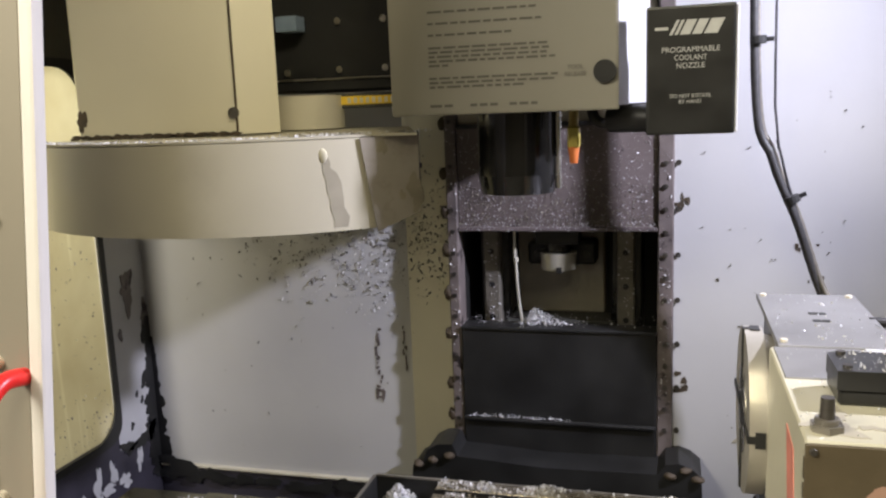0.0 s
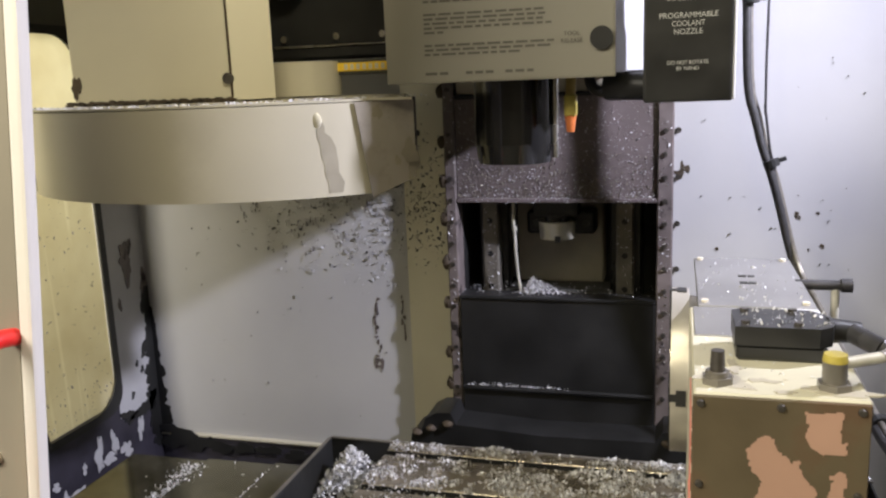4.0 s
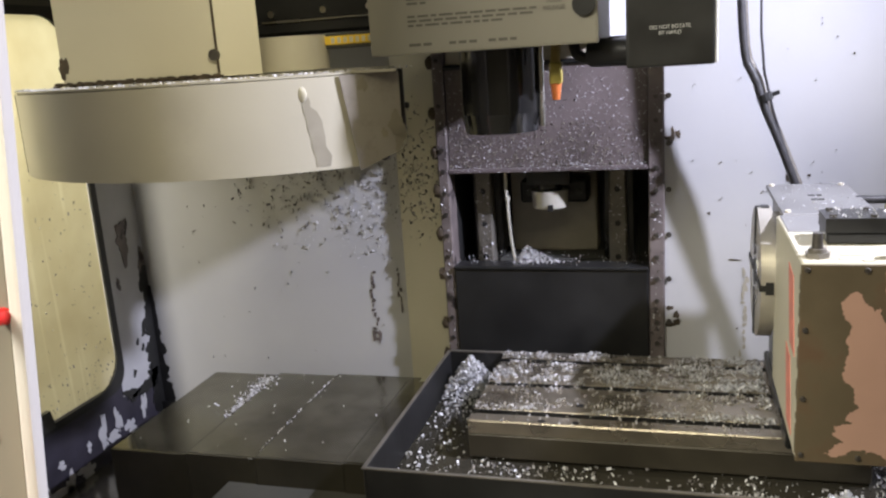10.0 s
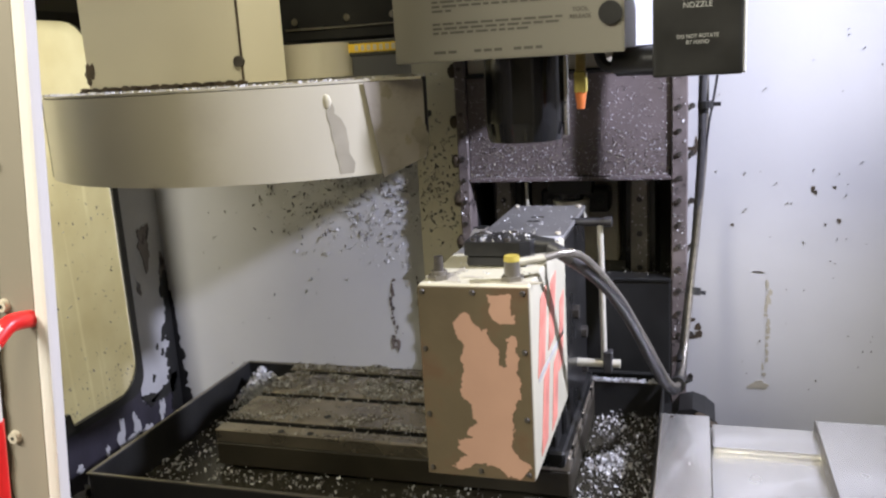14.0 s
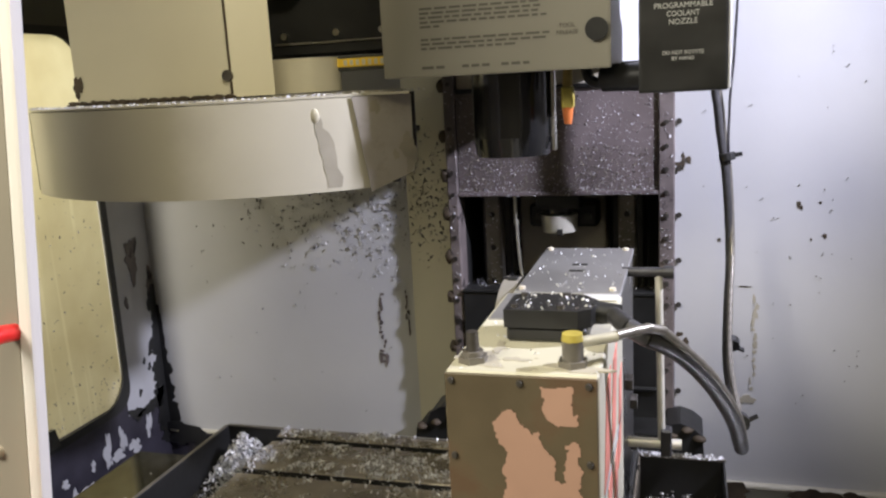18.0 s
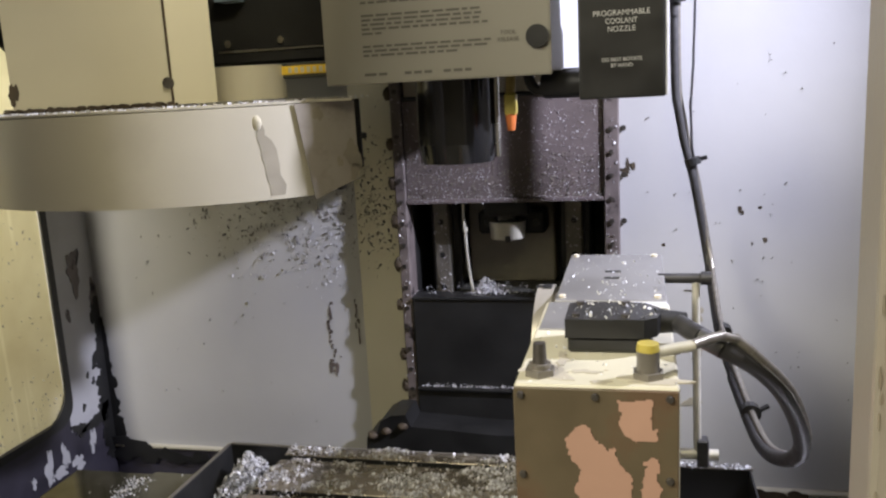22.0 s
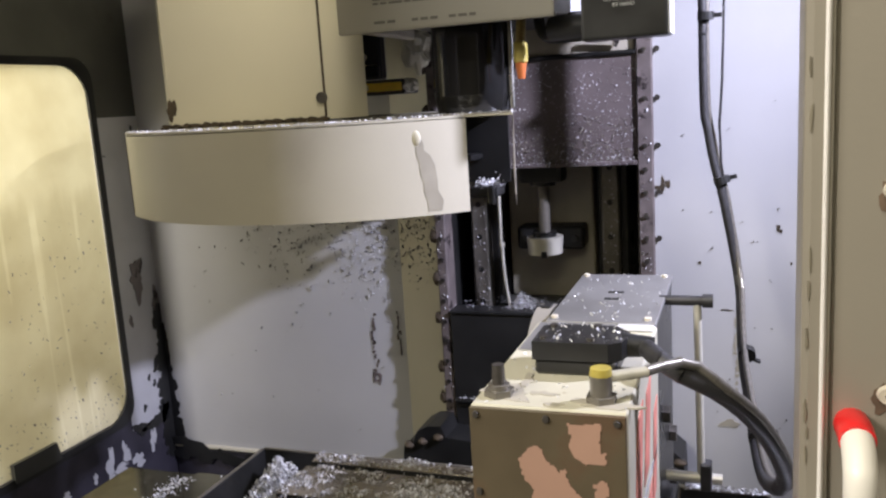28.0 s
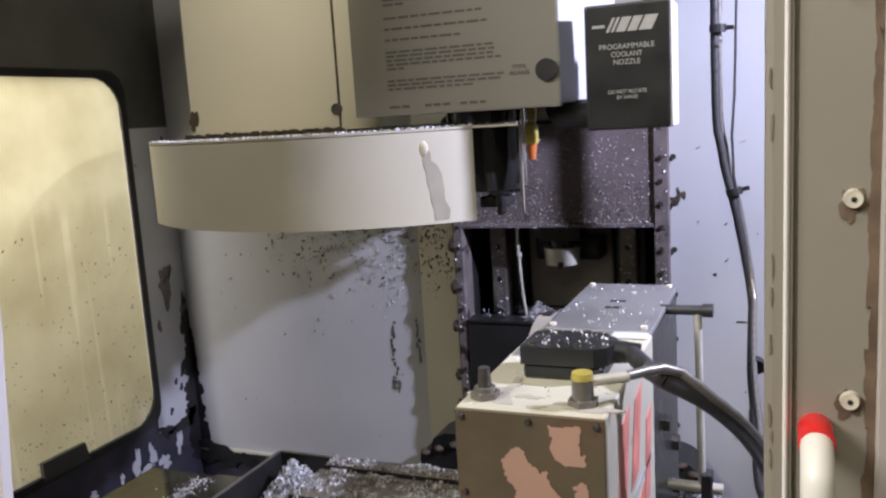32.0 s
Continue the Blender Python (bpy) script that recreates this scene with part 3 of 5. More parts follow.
def column():
    col = thing("machine_column", "grimy brown column flange with screws, dark guideways behind", "machine column")
    part("flange_side", box(0.192, 0.226, -0.006, 0.05, 0.70, 2.4, 0.003), FRAME, col)
    part("flange_side", box(-0.280, -0.254, -0.006, 0.05, 0.70, 2.4, 0.003), FRAME, col)
    part("recess_back", box(-0.254, 0.192, 0.28, 0.30, 0.70, 2.4), DARK, col)
    part("recess_side", box(-0.266, -0.254, 0.05, 0.28, 0.70, 2.4), BLACK, col)
    part("recess_side", box(0.192, 0.204, 0.05, 0.28, 0.70, 2.4), BLACK, col)
    lo = part("lower_cover", box(-0.254, 0.192, -0.010, 0.012, 0.70, 1.056, 0.004), BLACK, col, "black lower way cover plate")
    part("cover_fold", box(-0.252, 0.190, -0.018, -0.006, 0.828, 0.838, 0.003), BLACK, lo)
    part("cover_lip", box(-0.254, 0.192, -0.014, 0.045, 1.050, 1.058, 0.002), BLACK, lo)
    part("sill_casting", prism([(-0.362, 0.70), (-0.358, 0.742), (-0.334, 0.752), (-0.322, 0.783), (-0.297, 0.797), (-0.262, 0.80), (-0.250, 0.772), (-0.05, 0.760), (0.195, 0.765), (0.212, 0.788), (0.240, 0.793), (0.266, 0.784), (0.287, 0.766), (0.290, 0.70)], -0.10, 0.0), BLACK, col, "black greasy casting under the column cover")
    g = random.Random(15)
    for k, x in enumerate((-0.345, -0.31, -0.27, 0.222, 0.255, 0.28)):
        bm = bmesh.new()
        bmesh.ops.create_icosphere(bm, subdivisions=3, radius=0.013)
        for v in bm.verts:
            v.co *= 1 + 0.35 * noise.noise(v.co * 60 + Vector((k * 7.0, 0, 0)))
            v.co.z *= 0.7
        part("grease_lump", bm, RUST, col, smooth=True).location = (x, -0.098, 0.772 + g.uniform(-0.012, 0.006) - (0.03 if k == 0 else 0))
    for x0, x1 in ((-0.219, -0.171), (0.096, 0.144)):
        rail = part("guide_rail", box(x0 + 0.004, x1 - 0.004, 0.075, 0.12, 0.72, 2.4, 0.004), RAIL, col)
        part("rail_seat", box(x0 - 0.012, x1 + 0.012, 0.12, 0.28, 0.72, 2.4, 0.004), GUIDE, rail)
        for k in range(12):
            part("rail_bolt", cyl(((x0 + x1) / 2, 0.0745, 0.98 + 0.08 * k), ((x0 + x1) / 2, 0.08, 0.98 + 0.08 * k), 0.007, seg=10), BLACK, rail)
    part("oil_line", tube([(-0.125, 0.03, 2.0), (-0.129, 0.03, 1.3), (-0.127, 0.03, 1.20), (-0.123, 0.032, 1.12), (-0.116, 0.036, 1.06)], 0.0036), PALE_STEEL, col, "thin pale oil pipe")
    part("pipe_clip", cyl((-0.127, 0.03, 1.205), (-0.127, 0.03, 1.215), 0.006, seg=10), PALE_STEEL, col)
    nut = part("bearing_nut", cyl((-0.034, 0.075, 1.182), (-0.034, 0.075, 1.222), 0.040, 0.043, seg=28), PALE_STEEL, col, "pale steel bearing nut of the ball screw", smooth=True)
    part("nut_slot", box(-0.034, -0.022, 0.030, 0.042, 1.178, 1.192), BLACK, nut)
    part("nut_collar", cyl((-0.034, 0.075, 1.222), (-0.034, 0.075, 1.234), 0.028, seg=20), GUIDE, nut, smooth=True)
    part("screw_shaft", cyl((-0.034, 0.075, 1.23), (-0.034, 0.075, 2.4), 0.014, seg=20), RAIL, col, smooth=True)
    br = part("bearing_bracket", box(-0.115, 0.048, 0.130, 0.20, 1.180, 1.236, 0.006), BLACK, col, "black bearing bracket behind the nut")
    for x in (-0.092, 0.026):
        part("bracket_bolt", cyl((x, 0.124, 1.206), (x, 0.131, 1.206), 0.009, seg=6), GUIDE, br)
    part("casting_web", box(-0.152, 0.062, 0.20, 0.279, 1.045, 2.0, 0.004), SHUTTER_PAINT, col, "tan painted casting behind the opening")
    part("casting_floor", box(-0.17, 0.094, 0.10, 0.20, 1.02, 1.048, 0.006), DARK, col)
    for x in (0.209, -0.267):
        base = None
        for z in SCREW_Z + [z + 0.05 for z in SCREW_Z[:6]]:
            if base is None:
                base = part("flange_screw", cyl((x, -0.011, 0), (x, -0.004, 0), 0.0055, seg=8), BOLT, col)
                base.location.z = z
            else:
                again(base, 0, 0, z, col)
    base = None
    for z in SCREW_Z:
        if base is None:
            base = part("wall_screw", cyl((0.2345, -0.004, 0), (0.2345, 0.006, 0), 0.0062, 0.0048, seg=10), BOLT, col)
            base.location.z = z
        else:
            again(base, 0, 0, z, col)
    g = random.Random(3)
    for z in SCREW_Z:
        bm = bmesh.new()
        bmesh.ops.create_icosphere(bm, subdivisions=2, radius=0.013)
        for v in bm.verts:
            v.co *= 1 + 0.3 * noise.noise(v.co * 120 + Vector((0, 0, z * 31)))
            v.co = Vector((v.co.x * 0.9, v.co.y * 0.6, v.co.z * g.uniform(0.7, 1.5)))
        ob = part("sealant_lump", bm, RUST, col, smooth=True)
        ob.location = (-0.284, 0.0, z + g.uniform(-0.02, 0.02))
    pts = [(g.uniform(-0.25, 0.19), g.uniform(0.0, 0.10), 1.0605 + abs(g.gauss(0, 0.003))) for _ in range(120)]
    for _ in range(1300):
        r = abs(g.gauss(0, 0.017))
        a = g.uniform(0, 6.28)
        pts.append((-0.085 + r * math.cos(a) + 1.4 * max(0, r * math.cos(a)), 0.030 + r * math.sin(a) * 0.6, 1.058 + max(0, 0.040 - r * 1.2) * g.random()))
    pts += [(g.uniform(-0.24, 0.0), -0.0165, 0.8405 + abs(g.gauss(0, 0.003))) for _ in range(170)]
    flakes("ledge_chips", pts, 0.0042, CHIP, 31, label="bright curled chips heaped on the ledge in the column opening")
    pts = [(g.choice((-0.267, 0.209)) + g.uniform(-0.013, 0.013), -0.0075, g.uniform(0.85, 1.55)) for _ in range(160)]
    for x0, x1 in ((-0.215, -0.175), (0.100, 0.140)):
        pts += [(g.uniform(x0, x1), 0.073, g.uniform(1.06, 1.5)) for _ in range(90)]
    flakes("column_chips", pts, 0.0045, CHIP, 32, label="scattered chips stuck on the column", flat=0.15)


# ---- spindle head, way cover, coolant module ----
def head():
    """Built at its middle height; keyed up and down."""
    h = thing("spindle_head", "tan sheet spindle head cover with warning print, black spindle below", "spindle head")
    part("front_cover", box(-0.200, 0.146, -0.600, -0.585, 1.560, 2.30, 0.004, 2), HEAD_SHADED, h)
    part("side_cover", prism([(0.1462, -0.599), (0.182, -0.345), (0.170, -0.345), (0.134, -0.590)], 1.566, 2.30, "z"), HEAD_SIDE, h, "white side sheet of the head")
    part("side_cover", box(-0.200, -0.185, -0.585, -0.30, 1.566, 2.30, 0.003), TAN, h)
    part("bottom_plate", box(-0.19, 0.135, -0.58, -0.02, 1.585, 1.60, 0.003), DARK, h)
    part("head_casting", box(-0.14, 0.10, -0.32, 0.0, 1.62, 2.25, 0.01), DARK, h)
    sp = part("spindle_housing", cyl((-0.035, -0.43, 1.455), (-0.035, -0.43, 1.60), 0.067, seg=40), SPINDLE, h, smooth=True)
    part("spindle_nose", cyl((-0.035, -0.43, 1.423), (-0.035, -0.43, 1.455), 0.062, 0.067, seg=40), SPINDLE, sp, smooth=True)
    part("air_tube", cyl((0.036, -0.44, 1.43), (0.036, -0.44, 1.60), 0.0055, seg=12), BRIGHT, h, "bright steel tube beside the spindle", smooth=True)
    nz = part("nozzle_block", box(0.060, 0.079, -0.51, -0.49, 1.50, 1.535, 0.003), NOZZLE_YELLOW, h, "yellow coolant nozzle block")
    part("nozzle_tip", cyl((0.069, -0.50, 1.476), (0.069, -0.50, 1.502), 0.006, 0.0095, seg=12), ORANGE, nz, "orange nozzle tip", smooth=True)
    part("nozzle_elbow", cyl((0.069, -0.50, 1.532), (0.069, -0.48, 1.59), 0.008, seg=12), GLAND, nz, smooth=True)
    part("hose_fitting", tube([(0.09, -0.46, 1.59), (0.10, -0.47, 1.545), (0.125, -0.47, 1.54), (0.14, -0.45, 1.58)], 0.009), PLASTIC, h, smooth=True)
    part("corner_gusset", prism([(-0.13, 1.585), (-0.10, 1.585), (-0.122, 1.53)], -0.33, -0.325), CREAM, h)
    part("round_button", cyl((0.1265, -0.606, 1.615), (0.1265, -0.599, 1.615), 0.0165, seg=24), PLASTIC, h, "black round tool release button", smooth=True)
    part("side_screw", cyl((0.146, -0.56, 1.80), (0.149, -0.56, 1.80), 0.005, seg=10), BOLT, h)
    part("side_screw", cyl((0.146, -0.56, 1.62), (0.149, -0.56, 1.62), 0.006, seg=10), BOLT, h)
    # print on the front: rows that cannot be read are bars
    yp = -0.6006

    def bar(x0, x1, z, t=0.0042):
        g2 = random.Random(int(x0 * 1e4 + z * 1e5))
        x = x0
        bm = bmesh.new()
        while x < x1 - 0.004:
            w = g2.uniform(0.008, 0.022)
            block(bm, x, min(x + w, x1), yp - 0.0003, yp + 0.0008, z - t / 2, z + t / 2)
            x += w + 0.004
        part("print_line", bm, INK, h)

    for z, w in ((1.778, 0.183), (1.770, 0.107), (1.752, 0.165), (1.744, 0.035), (1.722, 0.165), (1.704, 0.18), (1.686, 0.128), (1.666, 0.188), (1.659, 0.183), (1.652, 0.183), (1.645, 0.192), (1.638, 0.03), (1.618, 0.198), (1.611, 0.19), (1.604, 0.145)):
        bar(-0.137, -0.137 + w, 1.574 + (z - 1.574) * 0.94, 0.0032)
    for x0 in (-0.137, -0.074, -0.014):
        bar(x0, x0 + 0.042, 1.574)
    words("lettering", "TOOL", 0.0085, pose(0.084, yp, 1.6205, 90), INK, h)
    words("lettering", "RELEASE", 0.0085, pose(0.084, yp, 1.6105, 90), INK, h)
    sg = part("name_plate", box(-0.108, 0.046, -0.6022, -0.6002, 1.808, 1.894, 0.001), PLATE_BLACK, h, "black plate with a worn red emblem")
    part("emblem_slash", prism([(-0.068, 1.835), (-0.045, 1.835), (-0.030, 1.886), (-0.062, 1.886), (-0.064, 1.878), (-0.054, 1.876)], -0.6032, -0.602), SIGN_RED, sg)
    ring = bmesh.new()
    n = 28
    o = [[ring.verts.new((-0.008 + 0.006 * math.sin(a) + r * math.cos(a), y, 1.861 + r * 0.95 * math.sin(a))) for a in (2 * math.pi * k / n for k in range(n))] for r, y in ((0.025, -0.6032), (0.012, -0.6032), (0.025, -0.602), (0.012, -0.602))]
    for i in range(n):
        j = (i + 1) % n
        for p, q in ((0, 1), (2, 0), (1, 3)):
            ring.faces.new((o[p][i], o[p][j], o[q][j], o[q][i]))
    bmesh.ops.recalc_face_normals(ring, faces=ring.faces)
    part("emblem_ring", ring, SIGN_RED, sg)
    part("emblem_line", box(-0.10, 0.045, -0.6032, -0.602, 1.820, 1.829), SIGN_RED, sg)
    sg.location.z -= 0.016
    # coolant module box
    mod = part("coolant_module", box(0.184, 0.305, -0.600, -0.545, 1.521, 1.700, 0.004, 2), PLASTIC, h, "black plastic coolant nozzle module with white print")
    part("module_cover", box(0.3035, 0.3085, -0.598, -0.535, 1.523, 1.698, 0.001), WALL, mod, "pale back cover of the module")
    part("module_arm", cyl((0.13, -0.53, 1.545), (0.20, -0.56, 1.545), 0.021, seg=18), PLASTIC, mod, smooth=True)
    part("module_bracket", box(0.155, 0.20, -0.552, -0.540, 1.53, 1.568, 0.003), PLASTIC, mod)
    ym = -0.6008
    for i, (a, b) in enumerate(((0.196, 0.214), (0.2155, 0.2195), (0.2225, 0.2265), (0.2295, 0.2430), (0.2460, 0.2590), (0.2620, 0.2800))):
        lean = 0.010
        z0, z1 = 1.660, 1.680
        o = [(a, z0 + 0.007), (b, z0 + 0.007), (b, z0 + 0.011), (a, z0 + 0.011)] if i == 0 else [(a, z0), (b, z0), (b + lean, z1), (a + lean, z1)]
        part("emblem_stroke", prism(o, ym, ym + 0.0009), WHITE_INK, mod)
    for tx, z, hh, w in (("PROGRAMMABLE", 1.6360, 0.0105, 0.078), ("COOLANT", 1.6250, 0.0105, 0.044), ("NOZZLE", 1.6140, 0.0105, 0.038), ("DO NOT ROTATE", 1.5730, 0.0075, 0.055), ("BY HAND", 1.5650, 0.0075, 0.030)):
        words("lettering", tx, hh, pose(0.2445, ym, z, 90), WHITE_INK, mod, w)
    z = part("way_cover", box(-0.2535, 0.1915, 0.002, 0.010, 1.275, 1.514, 0.002), BROWN, h, "oily brown sliding cover plate speckled with chips")
    part("cover_edge", box(-0.2535, 0.1915, -0.006, 0.004, 1.275, 1.285, 0.002), BROWN, z)
    part("cover_edge", box(-0.2535, 0.1915, -0.006, 0.004, 1.508, 1.518, 0.003), GUIDE, z)
    part("hose", tube([(0.10, -0.25, 1.66), (0.11, -0.10, 1.60), (0.06, -0.03, 1.585), (-0.02, -0.02, 1.60)], 0.010), GUIDE, h, smooth=True)
    part("cover_hook", tube([(0.15, -0.004, 1.530), (0.155, -0.02, 1.545), (0.12, -0.024, 1.552)], 0.006), BRIGHT, h, smooth=True)
    part("saddle_plate", box(-0.250, 0.188, 0.006, 0.030, 1.516, 1.80, 0.003), SHUTTER_PAINT, h, "painted saddle casting above the sliding cover")
    part("ball_nut", box(-0.085, 0.018, 0.040, 0.110, 1.236, 1.33, 0.012, 2), BLACK, h, "black ball nut block under the sliding cover")
    part("nut_flange", cyl((-0.034, 0.075, 1.228), (-0.034, 0.075, 1.24), 0.030, seg=20), GUIDE, h, smooth=True)
    g = random.Random(12)
    pts = []
    for _ in range(1700):
        zz = 1.277 + 0.225 * g.random() ** 1.35
        pts.append((g.uniform(-0.252, 0.19), 0.0008, zz))
    dull = [(g.uniform(-0.252, 0.19), 0.0010, 1.285 + 0.10 * g.random() ** 1.6) for _ in range(1500)]
    flakes("cover_chip", dull, 0.0034, CHIP_FINE, 34, h, "dull fine chips on the lower part of the sliding cover", flat=0.12)
    pts += [(g.uniform(-0.252, 0.19), -0.007, 1.275 + g.random() * 0.02) for _ in range(220)]
    flakes("cover_chip", pts, 0.0028, CHIP, 33, h, "bright chip specks on the sliding cover", flat=0.12)
    for ob in h.children:
        if ob.name.split(".")[0] not in ("way_cover", "ball_nut", "nut_flange", "saddle_plate", "cover_chip", "cover_hook"):
            ob.location.z -= 0.012
    return h


# ---- tool changer ----
def changer():
    """Built in its parked place; keyed sideways."""
    c = thing("tool_changer", "tan umbrella tool changer with a curved sheet shroud", "tool changer")
    cx, cy, R, half = -0.557, -0.253, 0.47, 0.3205
    a0 = math.asin(half / R)
    bm = bmesh.new()
    n = 40
    rows = [[], [], [], []]
    for k in range(n + 1):
        a = -a0 + 2 * a0 * k / n
        for i, (r, z) in enumerate(((R, 1.380), (R, 1.5235), (R - 0.006, 1.5255), (R - 0.0025, 1.380))):
            rows[i].append(bm.verts.new((cx + r * math.sin(a), cy - r * math.cos(a), z)))
    for i in range(4):
        p, q = rows[i], rows[(i + 1) % 4]
        for k in range(n):
            bm.faces.new((p[k], p[k + 1], q[k + 1], q[k]))
    for k in (0, n):
        bm.faces.new([rows[i][k] for i in range(4)])
    bmesh.ops.recalc_face_normals(bm, faces=bm.faces)
    part("shroud", bm, TAN, c, "curved tan sheet shroud with a scrape", smooth=True)
    # top plate over the carousel
    out = [(cx + R * math.sin(-a0 + 2 * a0 * k / 20), cy - R * math.cos(-a0 + 2 * a0 * k / 20)) for k in range(21)] + [(-0.161, -0.600), (-0.30, -0.20), (-0.45, -0.10), (cx - half, -0.10)]
    part("top_plate", prism(out, 1.5256, 1.5290, "z"), TAN, c)
    part("plate_bracket", box(-0.80, -0.30, -0.42, -0.40, 1.45, 1.5254), DARK, c)
    part("back_panel", box(cx - half, -0.44, -0.12, -0.115, 1.385, 1.523), BLACK, c)
    part("side_panel", box(cx - half, cx - half + 0.002, -0.598, -0.12, 1.385, 1.523), DARK, c)
    # black sheet added for the dark hollow behind the open shutter
    part("inner_shade", box(-0.420, -0.237, -0.345, -0.340, 1.398, 1.525), BLACK, c)
    grip = part("tool_gripper", box(-0.280, -0.232, -0.462, -0.405, 1.383, 1.402, 0.003), BLACK, c, "black tool gripper caked with chips")
    part("gripper_jaw", box(-0.245, -0.232, -0.475, -0.455, 1.372, 1.405, 0.003), GUIDE, grip)
    part("carousel_disc", cyl((cx, cy, 1.440), (cx, cy, 1.452), 0.235, seg=48), BLACK, c, "black carousel disc", smooth=True)
    fork = None
    for k in range(16):
        a = 2 * math.pi * k / 16
        if fork is None:
            b2 = box(-0.018, 0.018, 0.235, 0.285, 1.44, 1.452, 0.002)
            fork = part("tool_fork", b2, GUIDE, c)
            fork.matrix_basis = pose(cx, cy, 0)
        else:
            f2 = fork.copy()
            scene.collection.objects.link(f2)
            f2.matrix_basis = pose(cx, cy, 0, 0, 0, 22.5 * k)
    sh = part("shutter", prism([(-0.0735, 1.374), (0.0, 1.402), (0.0, 1.5245), (-0.096, 1.5245)], -0.0008, 0.0008), SHUTTER_DIRTY_DIM, c, "stained flat shutter door at the end of the shroud")
    sh.location = (-0.172, -0.560, 0.0)
    for k, (x, z, r) in enumerate(((-0.060, 1.508, 0.012), (-0.008, 1.44, 0.022), (-0.006, 1.415, 0.014), (-0.03, 1.43, 0.008))):
        part("shutter_stain", prism(blob(x, z, r * 0.6, r, 60 + k), -0.0014, -0.0006), STAIN, sh)
    # dent and rust run on the shroud
    dx, dy = cx + 0.256, cy - math.sqrt(R * R - 0.256 ** 2)
    bm = bmesh.new()
    bmesh.ops.create_uvsphere(bm, u_segments=18, v_segments=10, radius=0.012)
    for v in bm.verts:
        v.co = Vector((v.co.x, v.co.y * 0.35, v.co.z * 1.1))
    de = part("dent_boss", bm, CREAM, c, smooth=True)
    de.location = (dx - 0.004, dy + 0.001, 1.499)
    bm = bmesh.new()
    g = random.Random(6)
    left, right = [], []
    for k in range(15):
        z = 1.496 - 0.110 * k / 14
        x0 = 0.254 + 0.014 * (k / 14) + 0.0012 * math.sin(k * 1.7)
        x1 = x0 + (0.010 if k < 3 else 0.019 + 0.0015 * math.sin(k * 1.1 + 1))
        for x, lst in ((x0, left), (x1, right)):
            lst.append(bm.verts.new((cx + x, cy - math.sqrt(R * R - x * x) - 0.0008, z)))
    for k in range(14):
        bm.faces.new((left[k], right[k], right[k + 1], left[k + 1]))
    part("rust_run", bm, mat("rust_run", (0.31, 0.285, 0.225), 0.5, spread=0.12, scale=20), c, "dull run of dirt down the shroud")
    # motor cover standing on the plate: front sheet with angled ends
    o = [(-0.850, -0.50), (-0.523, -0.50), (-0.466, -0.448), (-0.62, -0.18), (-0.80, -0.18), (-0.90, -0.44)]
    mc = part("motor_cover", prism(o, 1.5325, 2.05, "z"), CREAM, c, "cream sheet motor cover")
    part("cover_seam", box(-0.5245, -0.5215, -0.5025, -0.4985, 1.538, 2.04), RUST, mc)
    part("cover_bolt", cyl((-0.528, -0.505, 1.570), (-0.528, -0.499, 1.570), 0.010, seg=12), BOLT, mc)
    for k in range(16):
        x = -0.86 + 0.022 * k
        part("grime_bead", prism(blob(x, 1.5335, 0.013, 0.0045, 70 + k), -0.5035, -0.4995), RUST, mc)
    part("edge_stain", prism(blob(-0.845, 1.565, 0.010, 0.020, 91), -0.5012, -0.4995), RUST, mc)
    pts = []
    for _ in range(500):
        a = g.uniform(-a0, a0)
        r = R - abs(g.gauss(0, 0.012))
        pts.append((cx + r * math.sin(a), cy - r * math.cos(a), 1.5302))
    pts += [(g.uniform(-0.40, -0.162), g.uniform(-0.60, -0.5), 1.5302) for _ in range(90)]
    flakes("plate_chip", pts, 0.0042, CHIP, 41, c, "chips along the rim of the changer plate", flat=0.2)
    pts = [(-0.254 + g.gauss(0, 0.012), -0.435 + g.gauss(0, 0.018), 1.402 + abs(g.gauss(0, 0.005))) for _ in range(200)]
    flakes("fork_chip", pts, 0.0042, CHIP, 42, c, "chips caught on the tool forks")
    return c, sh


